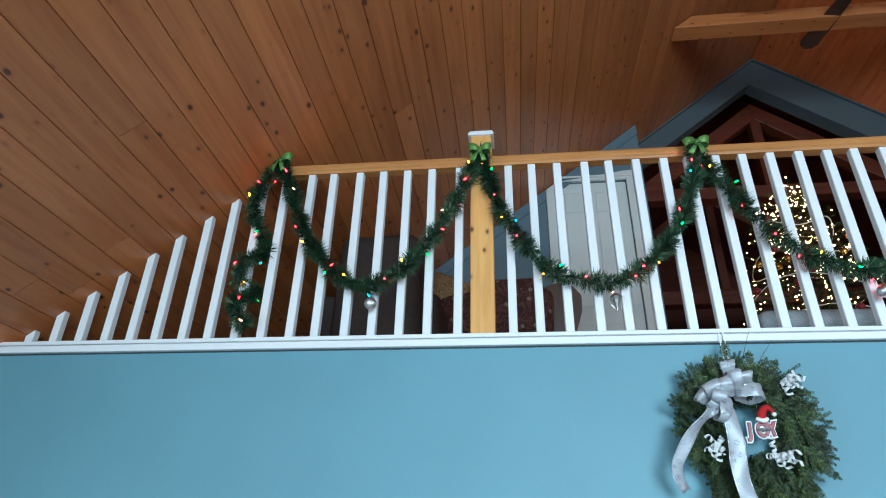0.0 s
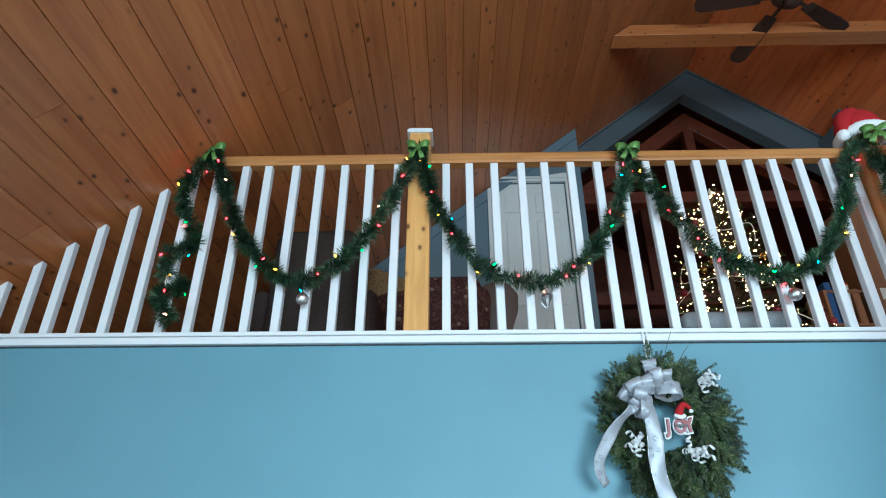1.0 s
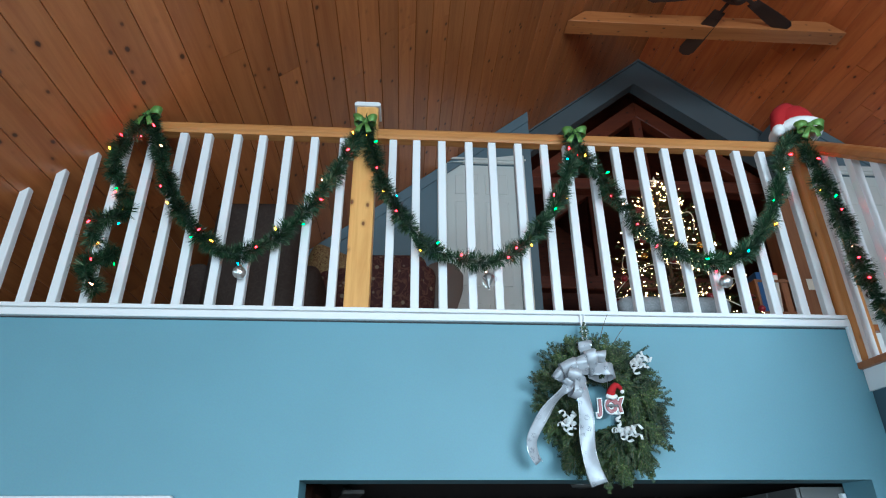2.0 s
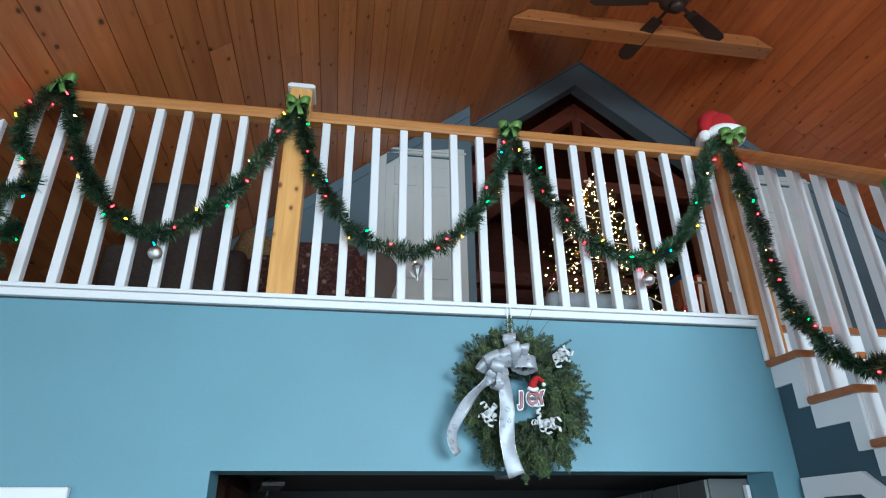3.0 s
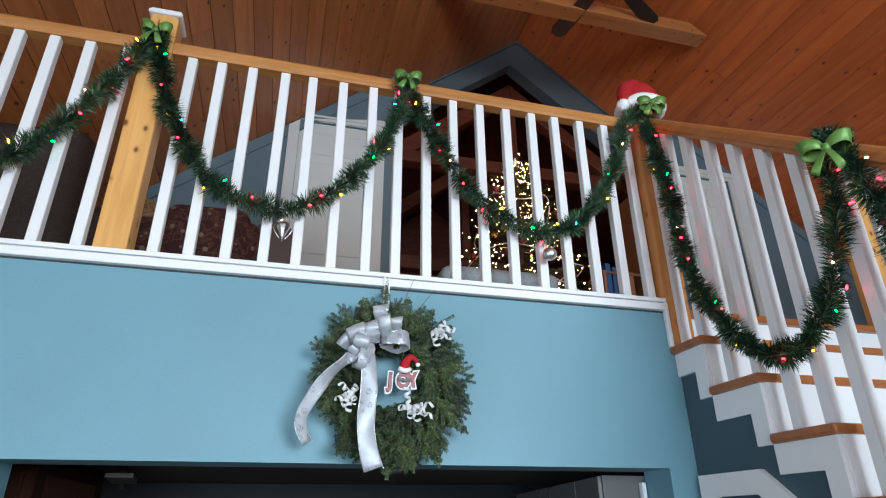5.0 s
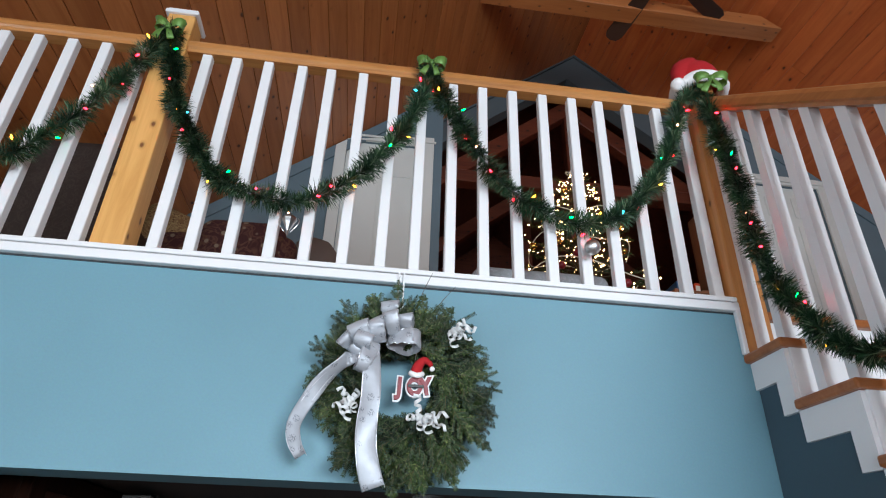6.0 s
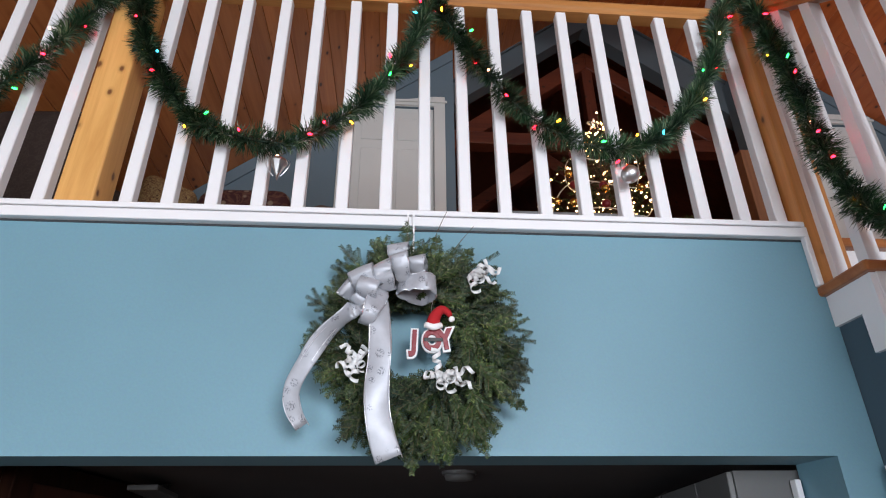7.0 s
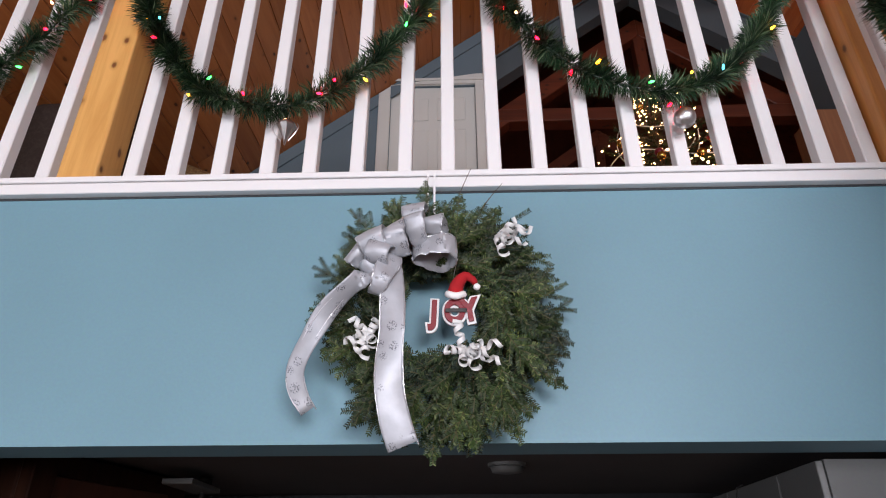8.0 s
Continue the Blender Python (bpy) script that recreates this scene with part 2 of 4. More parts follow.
# ---- mesh helpers ----
def mesh_of(name, bm, material, smooth=False):
    me = bpy.data.meshes.new(name)
    bmesh.ops.recalc_face_normals(bm, faces=bm.faces)
    bm.to_mesh(me)
    bm.free()
    me.materials.append(material)
    if smooth:
        for p in me.polygons:
            p.use_smooth = True
    return me


def part(name, bm, material, parent=None, label="", smooth=False):
    me = bm if isinstance(bm, bpy.types.Mesh) else mesh_of(name, bm, material, smooth)
    ob = new(name, me)
    ob.parent = parent
    if label:
        ob["label"] = label
    return ob


def empty(name, place=(0, 0, 0)):
    ob = new(name)
    ob.location = place
    return ob


def raw(name, verts, faces, material, smooth=False):
    me = bpy.data.meshes.new(name)
    me.from_pydata([tuple(v) for v in verts], [], faces)
    me.materials.append(material)
    if smooth:
        for p in me.polygons:
            p.use_smooth = True
    me.update()
    return me


def put_box(bm, lo, hi, bevel=0.0, segments=1):
    m = Matrix.LocRotScale([(a + b) / 2 for a, b in zip(lo, hi)], None, [b - a for a, b in zip(lo, hi)])
    vs = bmesh.ops.create_cube(bm, size=1, matrix=m)["verts"]
    if bevel:
        es = {e for v in vs for e in v.link_edges}
        bmesh.ops.bevel(bm, geom=list(es), offset=bevel, segments=segments, affect="EDGES", profile=0.5)
    return bm


def box(lo, hi, bevel=0.0, segments=1):
    return put_box(bmesh.new(), lo, hi, bevel, segments)


def prism(outline, axis, a, b, bevel=0.0):
    """A flat outline (two coordinates per point) pushed along an axis from a to b."""
    bm = bmesh.new()
    place = {0: lambda p, t: (t, p[0], p[1]), 1: lambda p, t: (p[0], t, p[1]), 2: lambda p, t: (p[0], p[1], t)}[axis]
    lo, hi = [bm.verts.new(place(p, a)) for p in outline], [bm.verts.new(place(p, b)) for p in outline]
    bm.faces.new(lo)
    bm.faces.new(hi[::-1])
    for i in range(len(outline)):
        j = (i + 1) % len(outline)
        bm.faces.new((lo[i], hi[i], hi[j], lo[j]))
    if bevel:
        bmesh.ops.bevel(bm, geom=bm.edges[:], offset=bevel, segments=1, affect="EDGES", profile=0.5)
    return bm


def lathe(profile, steps=24, place=(0, 0, 0), bm=None):
    bm = bm or bmesh.new()
    rings = []
    for r, z in profile:
        rings.append([bm.verts.new((place[0] + r * math.cos(2 * math.pi * i / steps), place[1] + r * math.sin(2 * math.pi * i / steps), place[2] + z)) for i in range(steps)])
    for a, b in zip(rings, rings[1:]):
        for i in range(steps):
            j = (i + 1) % steps
            bm.faces.new((a[i], a[j], b[j], b[i]))
    bm.faces.new(rings[0][::-1])
    bm.faces.new(rings[-1])
    return bm


def tube(points, radius, steps=8, bm=None):
    bm = bm or bmesh.new()
    pts = [Vector(p) for p in points]
    rings = []
    for i, p in enumerate(pts):
        d = (pts[min(i + 1, len(pts) - 1)] - pts[max(i - 1, 0)]).normalized()
        u = d.cross(Vector((0.31, 0.2, 0.93))).normalized()
        w = d.cross(u)
        r = radius(i / (len(pts) - 1)) if callable(radius) else radius
        rings.append([bm.verts.new(p + r * (math.cos(2 * math.pi * k / steps) * u + math.sin(2 * math.pi * k / steps) * w)) for k in range(steps)])
    for a, b in zip(rings, rings[1:]):
        for k in range(steps):
            j = (k + 1) % steps
            bm.faces.new((a[k], a[j], b[j], b[k]))
    bm.faces.new(rings[0][::-1])
    bm.faces.new(rings[-1])
    return bm


def strip(points, sides, width, thick=0.0012, bm=None):
    """A thin ribbon along points; sides gives the direction of its width at each."""
    bm = bm or bmesh.new()
    pts = [Vector(p) for p in points]
    rows = []
    for i, p in enumerate(pts):
        d = (pts[min(i + 1, len(pts) - 1)] - pts[max(i - 1, 0)]).normalized()
        s = (Vector(sides[i]) - Vector(sides[i]).dot(d) * d).normalized()
        n = d.cross(s)
        w = width(i / (len(pts) - 1)) if callable(width) else width
        row, swell = [], min(1.0, w / 0.04) ** 2
        for f, lift in ((-0.5, 0), (-0.42, 0.0015), (0, 0.003), (0.42, 0.0015), (0.5, 0)):
            row.append(bm.verts.new(p + s * w * f + n * lift * swell))
        for f, lift in ((0.5, 0), (0, 0.003), (-0.5, 0)):
            row.append(bm.verts.new(p + s * w * f + n * (lift * swell - thick)))
        rows.append(row)
    for a, b in zip(rows, rows[1:]):
        for k in range(8):
            j = (k + 1) % 8
            bm.faces.new((a[k], a[j], b[j], b[k]))
    bm.faces.new(rows[0][::-1])
    bm.faces.new(rows[-1])
    return bm


def smooth_path(points, count):
    """Catmull-Rom through the points, evened out by length."""
    p = [Vector(q) for q in points]
    p = [2 * p[0] - p[1]] + p + [2 * p[-1] - p[-2]]
    fine = []
    for i in range(1, len(p) - 2):
        for k in range(20):
            t = k / 20
            fine.append(0.5 * (2 * p[i] + (p[i + 1] - p[i - 1]) * t + (2 * p[i - 1] - 5 * p[i] + 4 * p[i + 1] - p[i + 2]) * t * t + (3 * p[i] - p[i - 1] - 3 * p[i + 1] + p[i + 2]) * t ** 3))
    fine.append(p[-2])
    run = [0.0]
    for a, b in zip(fine, fine[1:]):
        run.append(run[-1] + (b - a).length)
    out, j = [], 0
    for i in range(count):
        s = run[-1] * i / (count - 1)
        while j < len(run) - 2 and run[j + 1] < s:
            j += 1
        f = (s - run[j]) / max(run[j + 1] - run[j], 1e-9)
        out.append(fine[j].lerp(fine[j + 1], min(max(f, 0), 1)))
    return out


# ---- the house shell ----
PITCH, RIDGE_X = 0.785, 2.58
RIDGE_Z = 4.43 + PITCH * RIDGE_X
FLOOR2 = 2.62
FACE = 2.572


def roof_z(x):
    return RIDGE_Z - PITCH * abs(x - RIDGE_X)


def structure(name, bm, material, label, category="wall", smooth=False):
    return tagged(part(name, bm, material, None, "", smooth), label, category, "", "structure")


rng = random.Random(4)


def board_ceiling(name, x0, x1, y0, y1, face, label):
    """Tongue-and-groove boards that run along the ridge, in staggered lengths with open V joints."""
    verts, faces = [], []
    length = math.hypot(1, PITCH)
    step = face / length
    n = int(abs(x1 - x0) / step) + 1
    sign = 1 if x1 > x0 else -1
    up = Vector((-PITCH * (1 if x0 < RIDGE_X else -1), 0, 1)).normalized()
    for i in range(n):
        a, b = x0 + sign * i * step, x0 + sign * min((i + 1) * step, abs(x1 - x0))
        y = y0 - rng.random() * 3.0
        while y < y1:
            e = min(y + rng.uniform(2.4, 4.2), y1)
            s = max(y, y0)
            if e > s:
                k = len(verts)
                g, d = 0.0024 * sign, 0.004 if x0 < RIDGE_X else 0.0012
                drop = rng.uniform(0, 0.0012)
                for yy in (s, e):
                    for xx, lift in ((a + 0.0004 * sign, d), (a + g, -drop), (b - g, -drop), (b - 0.0004 * sign, d), (b - 0.0004 * sign, 0.02), (a + 0.0004 * sign, 0.02)):
                        verts.append(Vector((xx, yy + (0.0012 if yy == s else -0.0012), roof_z(xx))) + up * lift)
                for q in range(6):
                    r = (q + 1) % 6
                    faces.append((k + q, k + r, k + 6 + r, k + 6 + q))
                faces.append(tuple(k + q for q in range(5, -1, -1)))
                faces.append(tuple(k + 6 + q for q in range(6)))
            y = e
    me = raw(name, verts, faces, PINE_CEILING if x0 < RIDGE_X else PINE_BOUNCE)
    bm = bmesh.new()
    bm.from_mesh(me)
    bmesh.ops.recalc_face_normals(bm, faces=bm.faces)
    bm.to_mesh(me)
    bm.free()
    return tagged(part(name, me, None), label, "ceiling", "", "structure")


BOARD = 0.1304
board_ceiling("ceiling_west", -3.3396, RIDGE_X, -3.6, 5.05, BOARD, "sloping ceiling of orange knotty pine boards")
board_ceiling("ceiling_east", 7.2, RIDGE_X, -3.6, 5.05, BOARD, "sloping ceiling of knotty pine boards, reddened for bounced light")
roof = bmesh.new()
for x0, x1 in ((-3.4, RIDGE_X), (RIDGE_X, 7.3)):
    vs = [roof.verts.new(p) for p in ((x0, -3.7, roof_z(x0) + 0.04), (x1, -3.7, roof_z(x1) + 0.04), (x1, 9.2, roof_z(x1) + 0.04), (x0, 9.2, roof_z(x0) + 0.04))]
    vt = [roof.verts.new(v.co + Vector((0, 0, 0.2))) for v in vs]
    roof.faces.new(vs), roof.faces.new(vt[::-1])
    for i in range(4):
        roof.faces.new((vs[i], vs[(i + 1) % 4], vt[(i + 1) % 4], vt[i]))
structure("roof_deck", roof, DARK_WOOD, "dark timber deck over the pine ceiling", "roof")

structure("floor", box((-3.3, -3.6, -0.1), (7.2, 9, 0)), FLOOR_WOOD, "brown oak floor of the living room", "floor")
west = box((-3.42, -3.6, 0), (-3.3, -2.2, roof_z(-3.3)))
put_box(west, (-3.42, 0.4, 0), (-3.3, 9, roof_z(-3.3)))
put_box(west, (-3.42, -2.2, 0), (-3.3, 0.4, 0.6))
put_box(west, (-3.42, -2.2, 1.72), (-3.3, 0.4, roof_z(-3.3)))
structure("wall_west", west, BLUE, "low blue painted side wall with a wide window opening")
structure("wall_east", box((7.2, -3.6, 0), (7.32, 9, roof_z(7.2))), BLUE, "blue painted side wall")


def gable_wall(name, y0, y1, holes, label, material):
    """A wall up to the roof with rectangular openings, cut into upright strips."""
    xs = sorted({-3.3, RIDGE_X, 7.2, *[h[0] for h in holes], *[h[1] for h in holes]})
    bm = bmesh.new()
    for a, b in zip(xs, xs[1:]):
        hs = sorted((h[2], h[3]) for h in holes if h[0] <= a and h[1] >= b)
        z = 0.0
        for lo, hi in hs:
            if lo > z:
                put_box(bm, (a, y0, z), (b, y1, lo))
            z = hi
        vs = [(a, z), (b, z), (b, roof_z(b)), (a, roof_z(a))]
        lo_v, hi_v = [bm.verts.new((p, y0, q)) for p, q in vs], [bm.verts.new((p, y1, q)) for p, q in vs]
        bm.faces.new(lo_v), bm.faces.new(hi_v[::-1])
        for i in range(4):
            bm.faces.new((lo_v[i], lo_v[(i + 1) % 4], hi_v[(i + 1) % 4], hi_v[i]))
    return structure(name, bm, material, label)


gable_wall("wall_south", -3.6, -3.48, [(0.9, 4.1, 1.3, 3.6), (-1.8, 0.0, 0.15, 2.1)], "blue painted gable wall with large windows", BLUE)

# blue wall below the loft, with the wide opening under it
OPEN_L, OPEN_R, LINTEL = -0.247, 1.934, 1.979
wall = [(-3.3, 0), (OPEN_L, 0), (OPEN_L, LINTEL), (OPEN_R, LINTEL), (OPEN_R, 0), (2.05, 0), (2.05, 2.5835), (-3.3, 2.5835)]
structure("wall_loft_front", prism(wall, 1, FACE, 2.745), BLUE, "smooth blue painted wall below the loft railing")
structure("floor_loft", box((-3.3, 2.748, 2.42), (7.2, 9, FLOOR2)), FLOOR_WOOD, "wooden loft floor", "floor")
structure("ceiling_under_loft", box((-3.3, 2.748, 2.06), (7.2, 9, 2.415)), DARK_CEILING, "brownish grey ceiling of the room under the loft, coloured dark for shade", "ceiling")
structure("wall_under_loft_back", box((-3.3, 5.0, 0), (7.2, 5.1, 2.055)), LOWER_WALL, "grey back wall of the lower room, coloured dark for shade")
structure("wall_north", box((-3.3, 8.9, FLOOR2), (7.2, 9, 7)), DARK_WOOD, "dark wooden far wall of the loft room")

# loft walls: closet with a door on either side of a wide passage
WALL_Y = 4.66


def closet_wall(name, x0, x1, door, label):
    a, b, top = door
    bm = bmesh.new()
    for lo, hi, base in ((x0, a, FLOOR2), (a, b, top), (b, x1, FLOOR2)):
        outline = [(lo, base), (hi, base), (hi, roof_z(hi) - 0.004), (lo, roof_z(lo) - 0.004)]
        if lo < RIDGE_X < hi:
            outline.insert(3, (RIDGE_X, RIDGE_Z))
        outline = [(p, max(q, base)) for p, q in outline]
        sub = prism(outline, 1, WALL_Y, WALL_Y + 0.1)
        me = bpy.data.meshes.new("t")
        sub.to_mesh(me)
        sub.free()
        bm.from_mesh(me)
    return structure(name, bm, LOFT_SHADED, label)


closet_wall("wall_closet_west", -2.3, 1.22, (0.46, 1.065, 4.785), "blue painted loft wall beside a white door")
structure("wall_closet_west_side", prism([(WALL_Y + 0.1, FLOOR2), (5.05, FLOOR2), (5.05, 5.30), (WALL_Y + 0.1, 5.30)], 0, 1.12, 1.22), LOFT_SHADED, "blue painted end of the loft wall")
RIGHT_L = 3.70
closet_wall("wall_closet_east", RIGHT_L, 7.0, (3.93, 4.50, 4.785), "blue painted loft wall by the stairs")
structure("wall_closet_east_side", prism([(WALL_Y + 0.1, FLOOR2), (5.05, FLOOR2), (5.05, 5.48), (WALL_Y + 0.1, 5.48)], 0, RIGHT_L, RIGHT_L + 0.1), LOFT_SHADED, "blue painted end of the loft wall")

for name, x0, x1 in (("trim_slope_west", -2.3, 1.22), ("trim_slope_east", RIGHT_L, 6.6)):
    o = [(x0, roof_z(x0) - 0.115), (x1, roof_z(x1) - 0.115), (x1, roof_z(x1) - 0.006), (x0, roof_z(x0) - 0.006)]
    structure(name, prism(o, 1, WALL_Y - 0.016, WALL_Y - 0.001, 0.002), LOFT_SHADED, "blue painted trim board along the sloping ceiling", "trim")

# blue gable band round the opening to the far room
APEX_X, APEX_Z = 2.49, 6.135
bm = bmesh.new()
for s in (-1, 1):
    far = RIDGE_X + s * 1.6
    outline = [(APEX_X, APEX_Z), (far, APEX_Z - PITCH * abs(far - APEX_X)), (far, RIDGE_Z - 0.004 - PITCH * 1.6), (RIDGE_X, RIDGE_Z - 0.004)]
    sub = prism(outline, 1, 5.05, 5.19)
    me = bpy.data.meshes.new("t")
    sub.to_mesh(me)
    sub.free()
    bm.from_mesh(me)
structure("wall_gable_band", bm, GABLE_SHADED, "blue painted gable wall over a wide passage")
bm = bmesh.new()
for s in (-1, 1):
    far = RIDGE_X + s * 1.5
    outline = [(RIDGE_X, RIDGE_Z - 0.02), (far, RIDGE_Z - 0.02 - PITCH * 1.5), (far, RIDGE_Z + 0.001 - PITCH * 1.5), (RIDGE_X, RIDGE_Z + 0.001)]
    sub = prism(outline, 1, 5.022, 5.047)
    me = bpy.data.meshes.new("t")
    sub.to_mesh(me)
    sub.free()
    bm.from_mesh(me)
structure("trim_gable", bm, GABLE_SHADED, "narrow blue trim strip along the gable", "trim")


def truss(y, drop, tie, label):
    """A roof truss of the far room: two rafters, a tie beam and a king post."""
    t = empty("roof_truss", (RIDGE_X, y, 0))
    for s in (-1, 1):
        w = 3.0
        o = [(0, RIDGE_Z - drop - 0.2), (s * w, RIDGE_Z - drop - 0.2 - PITCH * w), (s * w, RIDGE_Z - drop - PITCH * w), (0, RIDGE_Z - drop)]
        part("rafter", prism(o, 1, 0, 0.12, 0.006), DARK_WOOD, t)
    part("king_post", box((-0.05, 0.01, tie), (0.05, 0.11, RIDGE_Z - drop - 0.2), 0.005), DARK_WOOD_UP, t)
    part("tie_beam", box((-2.0, -0.01, tie - 0.13), (2.0, 0.13, tie), 0.008), DARK_WOOD, t)
    return tagged(t, label, "roof truss")


truss(5.32, 0.34, 5.10, "reddish brown timber truss in the passage to the far room")
truss(7.0, 0.3, 4.75, "dark timber truss of the far room")
for z in (3.1, 3.75, 4.3):
    tagged(part("wall_beam", box((1.14, 6.35, z), (RIGHT_L, 6.5, z + 0.16), 0.01), DARK_WOOD), "dark wooden cross beam in the far room", "beam", "beams of the far room")


# ---- collar beam and ceiling fan ----
bm = prism([(1.36 - RIDGE_X, 5.49), (3.68 - RIDGE_X, 5.49), (3.53 - RIDGE_X, 5.605), (1.51 - RIDGE_X, 5.605)], 1, 0, 0.14, 0.004)
beam = part("collar_beam", bm, PINE_BEAM)
beam.location = (RIDGE_X, 3.64, 0)
tagged(beam, "yellow pine collar beam across the ceiling, darkened for shade", "beam")


def ceiling_fan(place, first):
    fan = empty("ceiling_fan", place)
    part("downrod", lathe([(0.014, 0.1), (0.014, RIDGE_Z - place[2] - 0.06)], 12), FAN_BROWN, fan)
    part("canopy", lathe([(0.02, RIDGE_Z - place[2] - 0.14), (0.06, RIDGE_Z - place[2] - 0.1), (0.075, RIDGE_Z - place[2] - 0.02)], 20), FAN_BROWN, fan)
    part("motor_housing", lathe([(0.03, -0.07), (0.09, -0.06), (0.12, -0.01), (0.12, 0.05), (0.07, 0.1), (0.03, 0.12)], 28), FAN_BROWN, fan, "", True)
    part("light_cap", lathe([(0.01, -0.12), (0.05, -0.11), (0.06, -0.07)], 20), FAN_BROWN, fan, "", True)
    bm = bmesh.new()
    out = [(0.2, -0.045), (0.45, -0.062), (0.62, -0.065), (0.665, -0.045), (0.68, 0), (0.665, 0.045), (0.62, 0.065), (0.45, 0.062), (0.2, 0.045)]
    lo, hi = [bm.verts.new((x, y, -0.02 + 0.2 * y)) for x, y in out], [bm.verts.new((x, y, -0.012 + 0.2 * y)) for x, y in out]
    bm.faces.new(lo[::-1]), bm.faces.new(hi)
    for i in range(9):
        bm.faces.new((lo[i], lo[(i + 1) % 9], hi[(i + 1) % 9], hi[i]))
    blade = mesh_of("fan_blade", bm, FAN_BROWN)
    arm = mesh_of("blade_arm", put_box(box((0.1, -0.015, -0.03), (0.24, 0.015, -0.022), 0.002), (0.2, -0.035, -0.03), (0.26, 0.035, -0.024), 0.002), FAN_BROWN)
    for i in range(5):
        b = part("fan_blade", blade, None, fan)
        b.rotation_euler = (0, 0, radians(first + 72 * i))
        part("blade_arm", arm, None, b)
    return tagged(fan, "dark brown five-bladed ceiling fan hanging from the ridge", "ceiling fan")


ceiling_fan((RIDGE_X, 3.30, 5.52), 30)


# ---- loft railing ----
RAIL_LO, RAIL_HI = 3.526, 3.587
railing = tagged(empty("loft_railing", (0, 2.59, FLOOR2)), "white square balusters under a varnished oak handrail", "railing", "", "structure")


def place_under(name, bm, material, parent, label="", smooth=False):
    """Links a part given in world places under its thing."""
    ob = part(name, bm, material, parent, label, smooth)
    p, world_place = parent, Vector()
    while p:
        world_place += p.location
        p = p.parent
    ob.location = -world_place
    return ob


def rail_profile(lo, hi, mid):
    w = 0.034
    return [(mid - w * 0.72, lo), (mid - w * 0.8, lo + 0.012), (mid - w, lo + 0.02), (mid - w, hi - 0.02), (mid - w * 0.8, hi - 0.006), (mid - w * 0.4, hi), (mid + w * 0.4, hi), (mid + w * 0.8, hi - 0.006), (mid + w, hi - 0.02), (mid + w, lo + 0.02), (mid + w * 0.8, lo + 0.012), (mid + w * 0.72, lo)]


place_under("handrail", prism(rail_profile(RAIL_LO, RAIL_HI, 2.6235), 0, -1.17, -0.136), OAK_RAIL, railing, "varnished oak handrail")
place_under("handrail", prism(rail_profile(RAIL_LO, RAIL_HI, 2.6235), 0, -0.029, 2.03), OAK_RAIL, railing, "varnished oak handrail")
place_under("base_rail", box((-2.5, 2.553, 2.627), (2.03, 2.72, 2.644), 0.002), WHITE, railing, "white painted base rail")
place_under("groove_strip", box((-2.5, 2.572, 2.6195), (2.027, 2.70, 2.6275)), WHITE, railing)
place_under("trim_board", box((-2.5, 2.549, 2.590), (2.028, 2.70, 2.620), 0.002), WHITE, railing)
place_under("shadow_bead", box((-2.5, 2.5705, 2.584), (2.026, 2.59, 2.5897)), SHADOW_LINE, railing, "dark strip drawn as the shadow line below the trim")

HALF = 0.0185


def baluster_mesh(top_left, top_right):
    bm = bmesh.new()
    lo = [bm.verts.new((x, y, 2.644)) for x, y in ((-HALF, -HALF), (HALF, -HALF), (HALF, HALF), (-HALF, HALF))]
    hi = [bm.verts.new((x, y, z)) for x, y, z in ((-HALF, -HALF, top_left), (HALF, -HALF, top_right), (HALF, HALF, top_right), (-HALF, HALF, top_left))]
    bm.faces.new(lo[::-1]), bm.faces.new(hi)
    for i in range(4):
        bm.faces.new((lo[i], lo[(i + 1) % 4], hi[(i + 1) % 4], hi[i]))
    bmesh.ops.bevel(bm, geom=[e for e in bm.edges if abs(e.verts[0].co.z - e.verts[1].co.z) > 0.06], offset=0.003, segments=1, affect="EDGES", profile=0.5)
    return mesh_of("baluster", bm, WHITE)


plain = baluster_mesh(RAIL_LO, RAIL_LO)
xs = [-0.1972 - 0.1251 * k for k in range(17)] + [0.0425 + 0.1229 * k for k in range(17)]
wob = random.Random(8)
for x in xs:
    top = roof_z(x - HALF)
    me = plain if top > RAIL_LO + 0.01 and x > -1.16 else baluster_mesh(min(roof_z(x - HALF), RAIL_HI - 0.006), min(roof_z(x + HALF), RAIL_HI - 0.006))
    b = part("baluster", me, None, railing)
    b.location = (x, 2.6235 - 2.59 + wob.uniform(-0.001, 0.001), -FLOOR2)
    b.rotation_euler = (0, wob.uniform(-0.002, 0.002), wob.uniform(-0.02, 0.02))


def newel(place, size, top, base, label, wood=PINE_POST):
    post = empty("newel_post", (*place, base))
    bm = box((0, 0, 0), (size, size, top - base - 0.028), 0.006, 2)
    part("post", bm, wood, post)
    bm = box((-0.011, -0.011, top - base - 0.03), (size + 0.011, size + 0.011, top - base - 0.012), 0.003)
    put_box(bm, (-0.004, -0.004, top - base - 0.012), (size + 0.004, size + 0.004, top - base), 0.003)
    part("post_cap", bm, WHITE, post, "white painted flat cap")
    return tagged(post, label, "newel post")


newel((-0.136, 2.584), 0.106, 3.732, FLOOR2 + 0.03, "square yellow pine newel post with a white cap")
newel((2.032, 2.556), 0.106, 3.70, 2.436, "square pine newel post under a red hat, tinted orange for bounced light", PINE_NEWEL)
newel((3.25, 2.6), 0.106, 3.75, FLOOR2, "square pine newel post with white cap beside the stairs")

